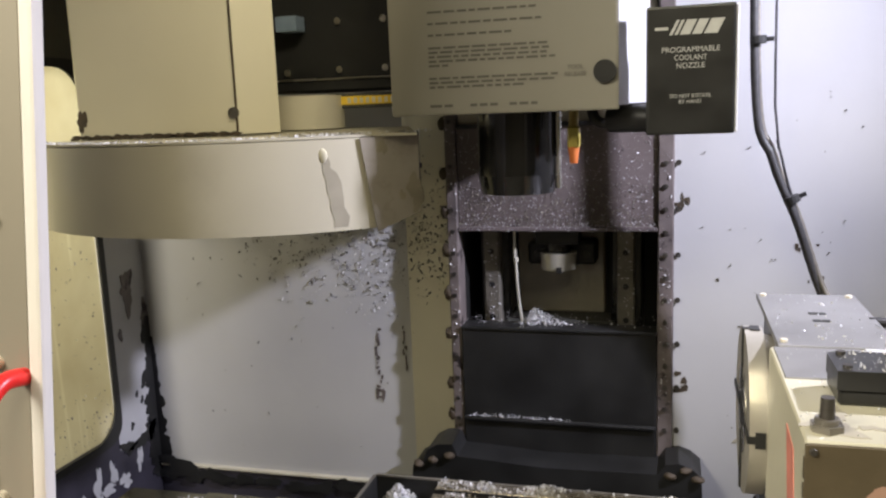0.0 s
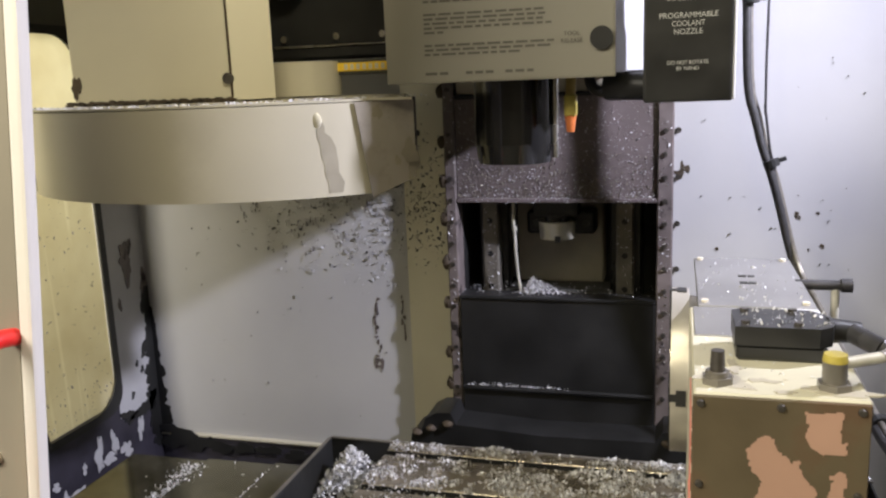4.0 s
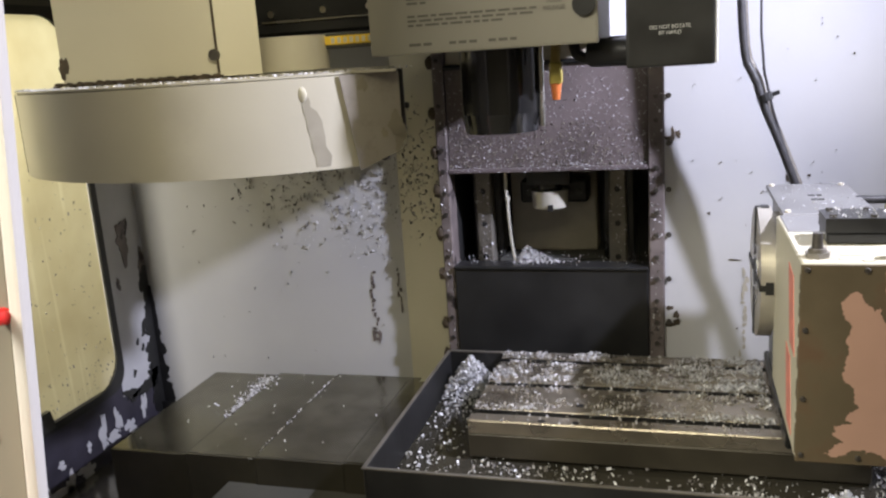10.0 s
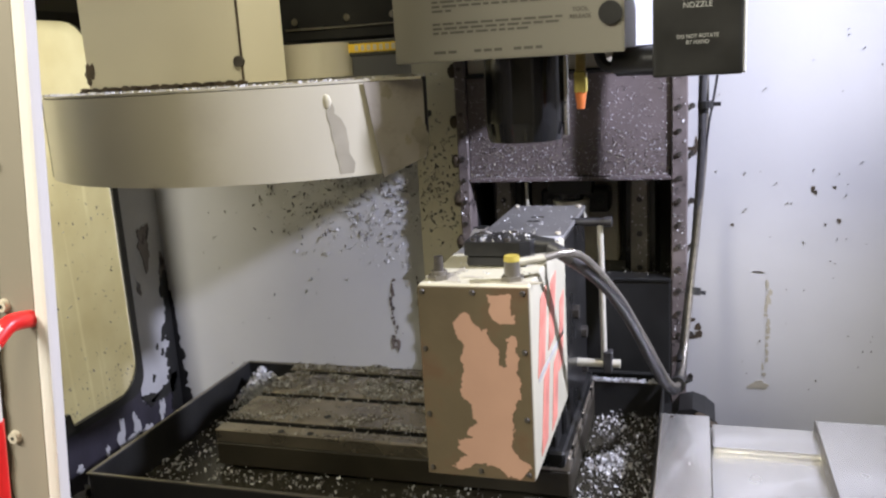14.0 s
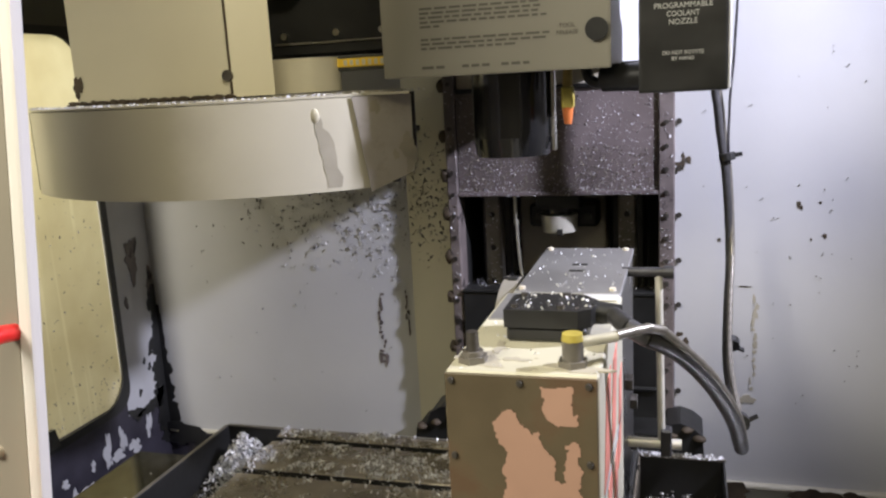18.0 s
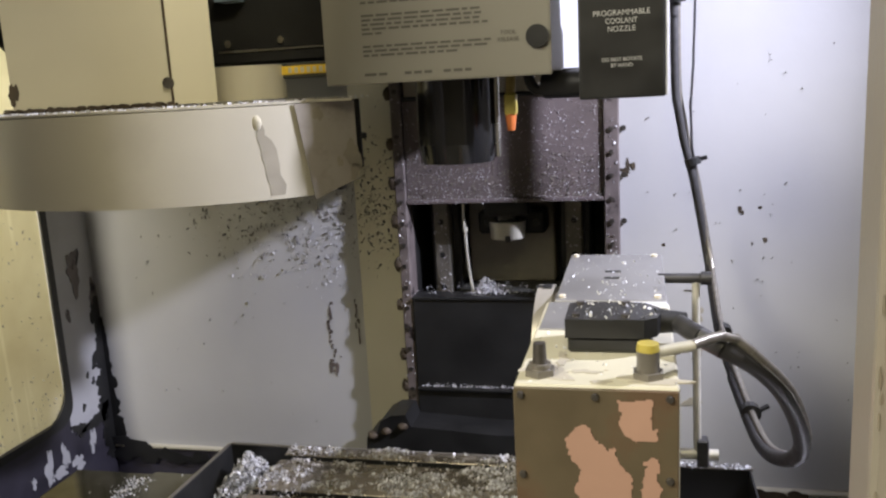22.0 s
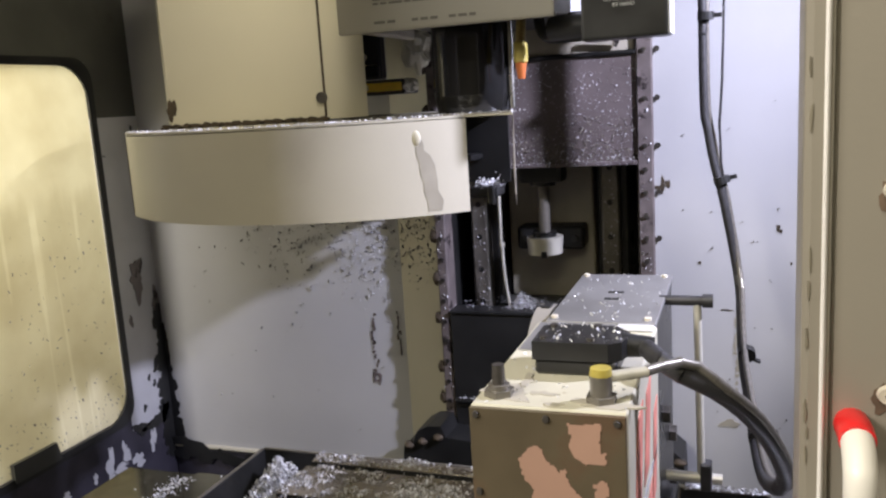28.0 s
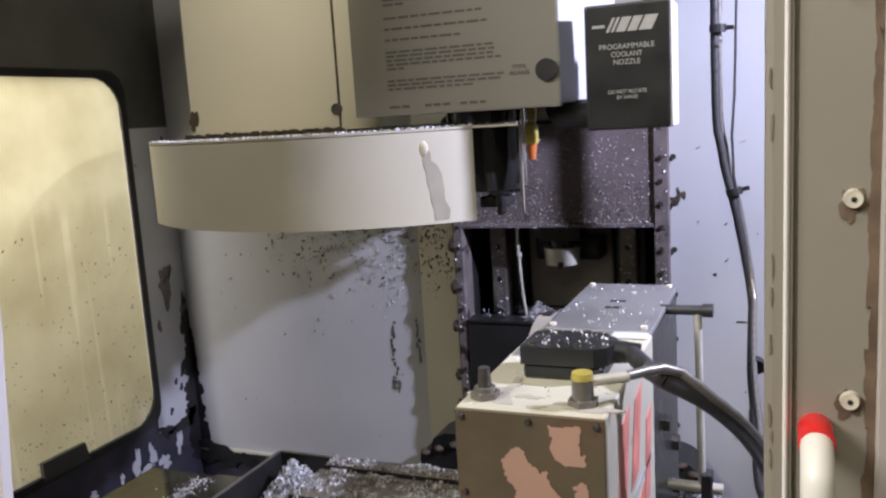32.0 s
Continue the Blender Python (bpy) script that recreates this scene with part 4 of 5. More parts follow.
def changer_rail():
    """The fixed slide behind the changer."""
    r = thing("changer_slide", "black bolted slide plate that carries the tool changer", "machine slide")
    part("slide_plate", box(-0.85, -0.325, -0.15, -0.12, 1.605, 2.0, 0.004), BLACK, r)
    part("slide_arm", box(-0.80, -0.42, -0.12, 0.06, 1.72, 1.86, 0.004), BLACK, r)
    for x, z in ((-0.584, 1.650), (-0.463, 1.652), (-0.462, 1.752), (-0.36, 1.752), (-0.36, 1.652)):
        part("plate_bolt", cyl((x, -0.157, z), (x, -0.150, z), 0.0075, seg=12), BRIGHT, r)
    part("plate_ledge", box(-0.62, -0.325, -0.165, -0.15, 1.608, 1.632, 0.003), BLACK, r)
    part("slide_rail", cyl((-0.60, -0.168, 1.633), (-0.326, -0.168, 1.633), 0.0025, seg=10), BRIGHT, r)
    part("sensor_box", box(-0.585, -0.535, -0.20, -0.155, 1.732, 1.765, 0.006, 2), SENSOR, r, "small blue-grey sensor box")
    part("geneva_hub", cyl((-0.496, -0.25, 1.532), (-0.496, -0.25, 1.598), 0.072, seg=36), TAN, r, "round tan hub housing", smooth=True)
    lab = part("label_strip", box(-0.436, -0.24, -0.252, -0.249, 1.577, 1.594, 0.001), YELLOW, r, "worn yellow warning strip")
    for k in range(8):
        part("print_line", box(-0.410 + 0.013 * k, -0.403 + 0.013 * k, -0.2527, -0.2515, 1.580, 1.591), BOX_CREAM, lab)
    part("label_bar", box(-0.44, -0.235, -0.249, -0.17, 1.570, 1.600, 0.003), DARK, r)
    for k, (x, z, rx, rz) in enumerate(((-0.245, 1.668, 0.030, 0.050), (-0.232, 1.586, 0.022, 0.013))):
        bm = bmesh.new()
        bmesh.ops.create_icosphere(bm, subdivisions=3, radius=1.0)
        for v in bm.verts:
            s = 1 + 0.45 * noise.noise(v.co * 2.6 + Vector((k * 5.0, 1, 2))) + 0.2 * noise.noise(v.co * 7)
            v.co = Vector((x + v.co.x * rx * s, -0.145 - 0.09 * k + v.co.y * 0.014 * s, z + v.co.z * rz * s))
        part("foil_wrap", bm, PALE_STEEL, r, "crumpled foil wrap on a hose")


# ---- table, tray, way covers ----
def table():
    """Local origin: near the rear left corner, at floor height. Keyed across and in depth."""
    t = thing("work_table", "oily steel T-slot machine table covered in chips", "machine table")
    x0, x1, y0, y1, zt = 0.109, 0.792, -0.341, 0.010, 0.8865
    slots = (-0.298, -0.165, -0.033)
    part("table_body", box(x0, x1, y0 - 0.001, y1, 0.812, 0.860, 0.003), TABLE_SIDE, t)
    edges = [y0] + [s + d for s in slots for d in (-0.009, 0.009)] + [y1]
    for a, b in zip(edges[::2], edges[1::2]):
        part("table_strip", box(x0, x1, a, b, 0.859, zt, 0.0025), STEEL, t)
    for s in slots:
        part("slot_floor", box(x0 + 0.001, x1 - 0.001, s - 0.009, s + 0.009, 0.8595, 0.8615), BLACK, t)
    # black liners added to paint in the shade down the deep slots
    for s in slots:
        part("slot_shade", box(x0 + 0.001, x1 - 0.001, s + 0.0072, s + 0.0092, 0.8615, zt - 0.0012), BLACK, t)
    for x, y, r in ((0.246, -0.331, 0.0065), (0.307, -0.331, 0.0065), (0.307, -0.254, 0.0075), (0.244, -0.264, 0.004)):
        part("plugged_hole", cyl((x, y, zt - 0.001), (x, y, zt + 0.0012), r, seg=14), BLACK, t)
    return t


def tray():
    t = thing("chip_tray", "black sheet chip tray round the table, full of chips", "chip tray")
    x0, x1, y0, y1, zr, zf = -0.017, 0.928, -0.536, 0.014, 0.8828, 0.8068
    part("tray_floor", box(x0, x1, y0, y1, zf - 0.004, zf), OILY_SHEET, t)
    part("tray_front", box(x0, x1, y0 - 0.004, y0, zf - 0.015, zr, 0.001), BLACK, t)
    part("tray_side", box(x0 - 0.004, x0, y0 - 0.004, y1 + 0.004, zf - 0.004, zr, 0.001), BLACK, t)
    part("tray_side", box(x1, x1 + 0.004, y0 - 0.004, y1 + 0.004, zf - 0.004, zr, 0.001), BLACK, t)
    part("tray_back", box(x0, x1, y1, y1 + 0.004, zf - 0.004, zr, 0.001), BLACK, t)
    part("rim", box(x0 - 0.006, x1 + 0.006, y0 - 0.007, y0 - 0.001, zr, zr + 0.0025), RAIL, t, "worn bright rim edge")
    part("rim", box(x0 - 0.006, x0, y0, y1, zr, zr + 0.0025), RAIL, t)
    part("rim", box(x0, x1 + 0.006, y1 - 0.001, y1 + 0.005, zr, zr + 0.003), RAIL, t)
    part("drain", cyl((0.081, -0.477, zf), (0.081, -0.477, zf + 0.004), 0.046, seg=32), STEEL, t, "round drain plate", smooth=True)
    return t


def table_chips():
    g = random.Random(50)
    zt = 0.8875
    bright, fine, cake = [], [], []

    def cover(x, y):
        """How thick the chips lie: bare in front, drifts along the slots, the rear edge and the indexer's foot."""
        lump = 0.5 + 1.3 * noise.noise(Vector((x * 17, y * 34, 0.4))) + 1.1 * noise.noise(Vector((x * 55, y * 90, 2.4)))
        base = 0.10 if y < -0.298 else 0.26 if y < -0.165 else 0.95
        for at, wide, more in ((-0.281, 0.012, 0.65), (-0.150, 0.014, 0.75), (0.002, 0.012, 0.7), (-0.185, 0.010, 0.25)):
            base += more * math.exp(-((y - at) / wide) ** 2) * (0.35 + 0.65 * min(1.0, max(0.0, (x - 0.12) / 0.2)))
        if y > -0.298:
            base += 0.7 * math.exp(-((0.640 - x) / 0.055) ** 2)
        return base * max(0.0, min(1.3, lump))
    for _ in range(60000):
        x, y = g.uniform(0.110, 0.645), g.uniform(-0.340, 0.009)
        if x < 0.50 and abs(y + 0.033) < 0.0085:
            continue
        if (abs(y + 0.298) < 0.008 or abs(y + 0.165) < 0.008) and g.random() < 0.7:
            continue
        c = cover(x, y)
        if g.random() < c * 0.42:
            p = (x, y, zt + 0.004 * c * g.random())
            (bright if g.random() < 0.40 * c else cake if g.random() < 0.75 else fine).append(p)
    k = flakes("table_chips_caked", cake, 0.0050, CHIP_CAKE, 55, label="grey caked chips over the rear of the table", flat=0.2)
    f = flakes("table_chips_fine", fine, 0.0045, CHIP_FINE, 54, label="fine oily chips over the table", flat=0.25)
    a = flakes("table_chips", bright, 0.0058, CHIP, 51, label="bright aluminium chips strewn over the table")
    pts, dark = [], []
    for _ in range(2800):
        r = abs(g.gauss(0, 0.043))
        an = g.uniform(0, 6.28)
        pts.append((max(-0.014, 0.041 + 0.75 * r * math.cos(an)), min(0.010, -0.038 + 1.1 * r * math.sin(an)), 0.810 + max(0.0, 0.088 - r * 0.9) * g.random()))
    for _ in range(360):
        pts.append((g.uniform(-0.011, 0.098), g.uniform(-0.532, 0.008), 0.809 + abs(g.gauss(0, 0.003))))
    for _ in range(520):
        x = g.uniform(0.12, 0.92)
        (pts if g.random() < 0.45 else dark).append((x, g.uniform(-0.532, -0.352) if x > 0.35 else g.uniform(-0.40, -0.352), 0.809 + abs(g.gauss(0, 0.005))))
    for _ in range(900):
        (pts if g.random() < 0.5 else dark).append((g.uniform(0.800, 0.922), g.uniform(-0.532, 0.008), 0.809 + abs(g.gauss(0, 0.009))))
    for cx, cy, n, w, h in ((0.738, -0.434, 560, 0.024, 0.038), (0.60, -0.44, 420, 0.05, 0.015), (0.845, -0.20, 420, 0.03, 0.022), (0.88, -0.50, 300, 0.03, 0.015)):
        for _ in range(n):
            r = abs(g.gauss(0, w))
            an = g.uniform(0, 6.28)
            pts.append((min(0.922, cx + r * math.cos(an)), max(-0.532, cy + r * math.sin(an)), 0.810 + max(0.0, h - r * 0.7) * g.random()))
    pts += [(g.uniform(0.76, 0.928), 0.015 + g.gauss(0, 0.003), 0.887 + abs(g.gauss(0, 0.002))) for _ in range(280)]
    b = flakes("tray_chips", pts, 0.0063, CHIP, 52, label="heaps of bright curled chips in the tray")
    c = flakes("tray_chips_dark", dark, 0.0065, CHIP_DARK, 53, label="dark wet chips in the tray")
    return [a, b, c, f, k]


def side_covers():
    """Telescopic sheets left and right of the tray: they follow the saddle in depth, and slide one under the next across."""
    left = thing("telescopic_cover", "dark oily telescopic way cover sheets", "way cover")
    low = part("cover_sheet", box(-1.148, -0.672, -0.326, 0.076, 0.579, 0.5844, 0.001), WAY_SHEET, left)
    part("sheet_front", box(-1.148, -0.672, -0.330, -0.325, 0.455, 0.583, 0.001), OILY_SHEET, low)
    for x0, x1, z, dy in ((-0.889, -0.694, 0.7862, 0.011), (-0.707, -0.531, 0.7916, 0.007), (-0.550, -0.336, 0.7960, 0.003), (-0.360, -0.130, 0.8000, 0.0)):
        p = part("cover_sheet", box(x0, x1, -0.374 + dy, 0.0597 if x1 < -0.3 else 0.028, z - 0.003, z, 0.001), WAY_SHEET, left)
        part("sheet_front", box(x0, x1, -0.379 + dy, -0.373 + dy, z - 0.30, z - 0.001, 0.001), OILY_SHEET, p)
        part("sheet_side", box(x0 - 0.003, x0, -0.379 + dy, 0.0597 if x1 < -0.3 else 0.028, z - 0.30, z - 0.001, 0.001), OILY_SHEET, p)
    g = random.Random(83)
    at = [(-0.716 + g.gauss(0, 0.003 + 0.015 * a), -0.206 + 0.238 * a, 0.7875 + abs(g.gauss(0, 0.003))) for a in (g.random() ** 0.6 for _ in range(520))]
    at += [(-0.553 + g.gauss(0, 0.003), g.choice((-0.054, -0.076, -0.174, -0.011, 0.022, -0.239, -0.326)) + g.gauss(0, 0.024), 0.7930) for _ in range(130)]
    at += [(g.uniform(-0.867, -0.347), g.uniform(-0.358, 0.043), 0.7975) for _ in range(26)]
    flakes("sheet_chip", at, 0.0052, CHIP, 84, left, "lines of chips along the way cover seams", flat=0.2)
    right = thing("telescopic_cover", "brushed stainless telescopic way cover sheets", "way cover")
    rp = []
    for k, (w, z) in enumerate(((0.085, 0.8936), (0.260, 0.872), (0.456, 0.897))):
        p = part("cover_sheet", box(0.0, w, -0.510, -0.152, z - 0.003, z, 0.0012, 2), STAINLESS, right)
        part("sheet_front", box(0.0, w, -0.514, -0.508, z - 0.27, z, 0.0015, 2), STAINLESS, p)
        part("sheet_rear", box(0.0, w, -0.154, -0.149, z - 0.20, z, 0.001), STAINLESS, p)
        part("edge_strip", box(0.0, 0.0035, -0.514, -0.152, z - 0.20, z + 0.0012, 0.001), RAIL, p)
        if k == 1:
            part("sheet_fold", box(0.004, w, -0.250, -0.158, z, z + 0.011, 0.004, 2), STAINLESS, p)
        if k == 0:
            part("sheet_screw", cyl((0.020, -0.165, z), (0.020, -0.165, z + 0.0015), 0.004, seg=10), BOLT, p)
        rp.append(p)
    fr = thing("saddle_cover", "dark folded saddle cover under the tray", "way cover")
    part("cover_sheet", box(-0.618, 0.575, -0.597, -0.109, 0.7146, 0.7363, 0.002), DARK, fr)
    part("sheet_front", box(-0.618, 0.575, -0.600, -0.594, 0.46, 0.726, 0.002), WAY_SHEET, fr)
    part("sheet_fold", box(-0.618, 0.575, -0.603, -0.600, 0.715, 0.726, 0.001), RAIL, fr)
    return left, right, rp, fr


# ---- rotary indexer ----
def peel(face, x0, x1, z0, z1, y):
    """Bare primer where the brown paint flaked off the front plate: two ragged patches round a brown hook."""
    main = [(0.38, 0.13), (0.31, 0.18), (0.33, 0.245), (0.41, 0.29), (0.36, 0.36), (0.39, 0.42), (0.345, 0.545), (0.44, 0.605), (0.475, 0.71), (0.40, 0.745), (0.44, 0.785), (0.29, 0.80), (0.31, 0.85), (0.37, 0.885), (0.25, 0.955), (0.325, 0.97), (0.44, 0.93), (0.53, 0.915), (0.645, 0.94), (0.775, 0.992), (0.905, 0.99), (0.98, 0.92), (0.87, 0.87), (0.80, 0.825), (0.83, 0.73), (0.83, 0.64), (0.905, 0.57), (0.905, 0.455), (0.87, 0.42), (0.905, 0.36), (0.87, 0.245), (0.82, 0.225), (0.79, 0.29), (0.80, 0.395), (0.72, 0.395), (0.72, 0.315), (0.66, 0.28), (0.625, 0.21), (0.55, 0.20), (0.495, 0.165), (0.44, 0.12)]
    upper = [(0.645, 0.03), (0.85, 0.025), (0.84, 0.115), (0.895, 0.14), (0.87, 0.175), (0.72, 0.175), (0.645, 0.115), (0.66, 0.07)]

    def inside(shape, u, v):
        hit = False
        for (a, b), (c, d) in zip(shape, shape[1:] + shape[:1]):
            if (b > v) != (d > v) and u < (c - a) * (v - b) / (d - b) + a:
                hit = not hit
        return hit
    nu, nv = 110, 190
    bm, at = bmesh.new(), {}

    def corner(i, j):
        if (i, j) not in at:
            at[i, j] = bm.verts.new((x0 + (x1 - x0) * i / nu, y - 0.0007, z1 - (z1 - z0) * j / nv))
        return at[i, j]
    for i in range(nu):
        for j in range(nv):
            u, v = (i + 0.5) / nu, (j + 0.5) / nv
            p = Vector((u * 11, v * 20, 3.1))
            q = Vector((u * 36, v * 62, 1.7))
            u += 0.026 * noise.noise(p) + 0.020 * noise.noise(q)
            v += 0.014 * noise.noise(p + Vector((0, 0, 9))) + 0.011 * noise.noise(q + Vector((0, 0, 9)))
            if inside(main, u, v) or inside(upper, u, v):
                bm.faces.new((corner(i, j), corner(i, j + 1), corner(i + 1, j + 1), corner(i + 1, j)))
    part("peeled_patch", bm, PINK, face, "bare pink primer where paint flaked off")


def indexer():
    """Same local origin as the table; stands on its right end."""
    r = thing("rotary_indexer", "cream rotary indexer with a peeling brown front, bolted on the table", "rotary indexer")
    x0, x1, y0, y1, zb, zt = 0.636, 0.788, -0.614, -0.315, 0.986, 1.2604
    hs = part("motor_housing", box(x0, x1, y0 + 0.004, y1, zb, zt, 0.002), BOX_CREAM, r, "cream sheet motor housing")
    part("front_face", box(x0 - 0.0004, x1 - 0.001, y0, y0 + 0.004, zb - 0.0004, zt - 0.002, 0.001), PEELED, hs, "brown front plate with paint peeled to pink")
    peel(hs, x0 + 0.001, x1 - 0.002, zb + 0.001, zt - 0.004, y0)
    sc = None
    for x in (x0 + 0.0065, (x0 + x1) / 2, x1 - 0.009):
        for z in (zb + 0.010, zb + 0.09, zb + 0.185, zt - 0.009):
            if abs(x - (x0 + x1) / 2) < 0.01 and zb + 0.05 < z < zb + 0.2:
                continue
            if sc is None:
                sc = part("face_screw", cyl((0, y0 - 0.003, 0), (0, y0, 0), 0.0030, 0.0040, seg=10), BOLT, hs)
                sc.location = (x, 0, z)
            else:
                again(sc, x, 0, z, hs)
    # worn print on both sides: slanted red shapes and a grey line
    for x, s in ((x1 + 0.0003, 1), (x0 - 0.0003, -1)):
        for k, (y, z, w, hh) in enumerate(((-0.575, 1.120, 0.085, 0.110), (-0.490, 1.130, 0.080, 0.100), (-0.565, 1.000, 0.080, 0.110), (-0.478, 0.998, 0.074, 0.104), (-0.405, 1.065, 0.066, 0.115))):
            if s < 0 and k not in (0, 2):
                continue
            o = [(y, z), (y + w * 0.62, z + 0.004), (y + w, z + hh), (y + w * 0.40, z + hh * 0.94)]
            part("print_shape", prism(o, x - 0.0006, x + 0.0006, "x"), RED_FADED, hs)
        if s > 0:
            part("print_shape", prism([(-0.57, 1.112), (-0.345, 1.112), (-0.345, 1.118), (-0.57, 1.118)], x - 0.0006, x + 0.0006, "x"), GREY_FADED, hs)
    # chipped brown edge along the front of the housing side
    g = random.Random(62)
    for k in range(11):
        part("edge_chip", prism(blob(y0 + 0.006, zb + 0.02 + 0.023 * k + g.uniform(-0.006, 0.006), g.uniform(0.002, 0.005), g.uniform(0.004, 0.011), 500 + k), x0 - 0.0010, x0 + 0.001, "x"), PEELED, hs)
    # casting behind, with the top plate and the platter facing the table
    part("casting", box(x0 + 0.022, x1 - 0.004, y1, -0.030, 0.912, zt - 0.007, 0.005), GUIDE, r, "dark steel indexer casting")
    tp = part("top_plate", box(x0 + 0.010, x1 - 0.002, y1 + 0.002, -0.030, zt - 0.006, zt + 0.002, 0.001), PLATE_STEEL, r, "grey steel top plate with chips")
    for x, y in ((x0 + 0.019, -0.296), (x1 - 0.013, -0.296), (x0 + 0.019, -0.045), (x1 - 0.013, -0.045)):
        part("plate_screw", cyl((x, y, zt + 0.002), (x, y, zt + 0.0055), 0.0045, seg=10), BOLT_PALE, tp)
    for y in (-0.150, -0.190):
        part("plate_slot", box(0.704, 0.726, y - 0.0045, y + 0.0045, zt + 0.0015, zt + 0.003), BLACK, tp)
    part("cover_plate", box(0.640, 0.738, -0.436, -0.318, zt - 0.001, zt + 0.0015, 0.0007), PLATE_STEEL, r, "grey steel cover plate behind the connector")
    part("base_foot", box(x0 + 0.016, x1 + 0.002, -0.385, 0.0, 0.887, 0.916, 0.004), GUIDE, r)
    part("riser_block", box(x0 + 0.026, x1 - 0.012, -0.365, y1, 0.910, zb + 0.002, 0.003), BLACK, r)
    # turned platter: face, rim and neck, with T-shaped notches through the rim
    pc = (-0.217, 1.143)
    part("platter_hub", cyl((x0, *pc), (x0 + 0.03, *pc), 0.103, seg=56), PLATTER, r, "bright turned platter hub", smooth=True)
    pt = part("platter", cyl((x0 - 0.022, *pc), (x0 + 0.001, *pc), 0.1135, 0.1135, seg=64), PLATTER, r, "round steel indexer platter with slots", smooth=True)
    part("platter_bore", cyl((x0 - 0.0232, *pc), (x0 - 0.018, *pc), 0.026, seg=32), BLACK, pt, smooth=True)
    part("platter_step", cyl((x0 - 0.0228, *pc), (x0 - 0.018, *pc), 0.060, seg=40), BRIGHT, pt, smooth=True)
    for k in range(4):
        b = box(-0.002, 0.0075, 0.030, 0.1145, -0.005, 0.005)
        block(b, 0.0075, 0.020, 0.085, 0.1150, -0.0105, 0.0105)
        ob = part("platter_slot", b, BLACK, pt)
        ob.matrix_basis = Matrix.Translation((x0 - 0.0225, *pc)) @ pose(0, 0, 0, 90 * k, 0, 0)
    # connectors on top
    cn = part("connector_box", box(0.679, 0.766, -0.515, -0.450, zt, zt + 0.017, 0.003), PLASTIC, r, "black plastic connector box with chips on it")
    part("connector_lid", prism([(0.677, -0.518), (0.757, -0.518), (0.770, -0.508), (0.774, -0.492), (0.774, -0.470), (0.757, -0.449), (0.689, -0.447), (0.677, -0.456)], zt + 0.017, zt + 0.037, "z"), PLASTIC, cn)
    for x, y in ((0.688, -0.506), (0.738, -0.507), (0.690, -0.459), (0.738, -0.458)):
        part("lid_screw", cyl((x, y, zt + 0.037), (x, y, zt + 0.0405), 0.0046, seg=10), BOLT, cn)
    part("cable_boot", cyl((0.768, -0.482, zt + 0.026), (0.800, -0.478, zt + 0.024), 0.0135, 0.0105, seg=16), PLASTIC, cn, smooth=True)
    part("junction_block", box(0.740, 0.786, -0.345, -0.322, zt, zt + 0.004, 0.002), WALL, r, "small white painted plate beside the connector")
    cap = part("gland", cyl((0.658, -0.582, zt), (0.658, -0.582, zt + 0.007), 0.0155, seg=6), RAIL, r, "dark hose gland")
    part("gland_collar", cyl((0.658, -0.582, zt + 0.007), (0.658, -0.582, zt + 0.012), 0.011, seg=16), RAIL, cap, smooth=True)
    part("gland_cap", cyl((0.658, -0.582, zt + 0.012), (0.658, -0.582, zt + 0.032), 0.0070, 0.0062, seg=16), BOLT, cap, smooth=True)
    gl = part("gland", cyl((0.760, -0.583, zt), (0.760, -0.583, zt + 0.007), 0.0155, seg=6), RAIL, r, "brass hose gland")
    part("gland_elbow", cyl((0.760, -0.583, zt + 0.007), (0.760, -0.583, zt + 0.027), 0.0108, seg=18), RAIL, gl, smooth=True)
    part("gland_top", cyl((0.760, -0.583, zt + 0.027), (0.760, -0.583, zt + 0.034), 0.0112, 0.0100, seg=18), NOZZLE_YELLOW, gl, "yellow cap on the hose gland", smooth=True)
    part("gland_tail", cyl((0.762, -0.583, zt + 0.024), (0.802, -0.566, zt + 0.027), 0.0056, seg=14), PALE_STEEL, gl, smooth=True)
    # grease round the glands
    for k, (x, y, a, b) in enumerate(((0.664, -0.575, 0.026, 0.018), (0.700, -0.572, 0.012, 0.006), (0.764, -0.592, 0.028, 0.011), (0.716, -0.600, 0.010, 0.004), (0.676, -0.536, 0.006, 0.018))):
        part("grease_smear", prism(blob(x, y, a, b, 540 + k, 0.5), zt - 0.001, zt + 0.0006 + 0.0001 * k, "z"), SHUTTER_PAINT, hs)
    # rod handle on the outer side
    hd = part("side_handle", cyl((x1 - 0.01, -0.168, 1.257), (0.842, -0.168, 1.257), 0.0072, seg=14), RUBBER, r, "black and steel side lever", smooth=True)
    part("lever_end", cyl((0.836, -0.168, 1.257), (0.850, -0.168, 1.257), 0.0098, seg=14), RUBBER, hd, smooth=True)
    part("lever_rod", cyl((0.829, -0.168, 1.257), (0.833, -0.168, 0.997), 0.0056, seg=12), PALE_STEEL, hd, smooth=True)
    part("lever_foot", cyl((x1 - 0.02, -0.168, 0.993), (0.862, -0.168, 0.993), 0.0080, seg=14), PALE_STEEL, hd, smooth=True)
    part("lever_clamp", box(0.832, 0.848, -0.180, -0.156, 0.977, 1.018, 0.002), RUBBER, hd)
    for k, (y, z) in enumerate(((-0.10, 1.03), (-0.10, 0.96), (-0.20, 1.10))):
        part("side_plug", cyl((x1 - 0.006, y, z), (x1 + 0.006, y, z), 0.013, seg=6), BOLT, r)
    g = random.Random(61)
    pts = [(g.uniform(0.648, 0.784), g.uniform(-0.31, -0.032), zt + 0.003) for _ in range(110)]
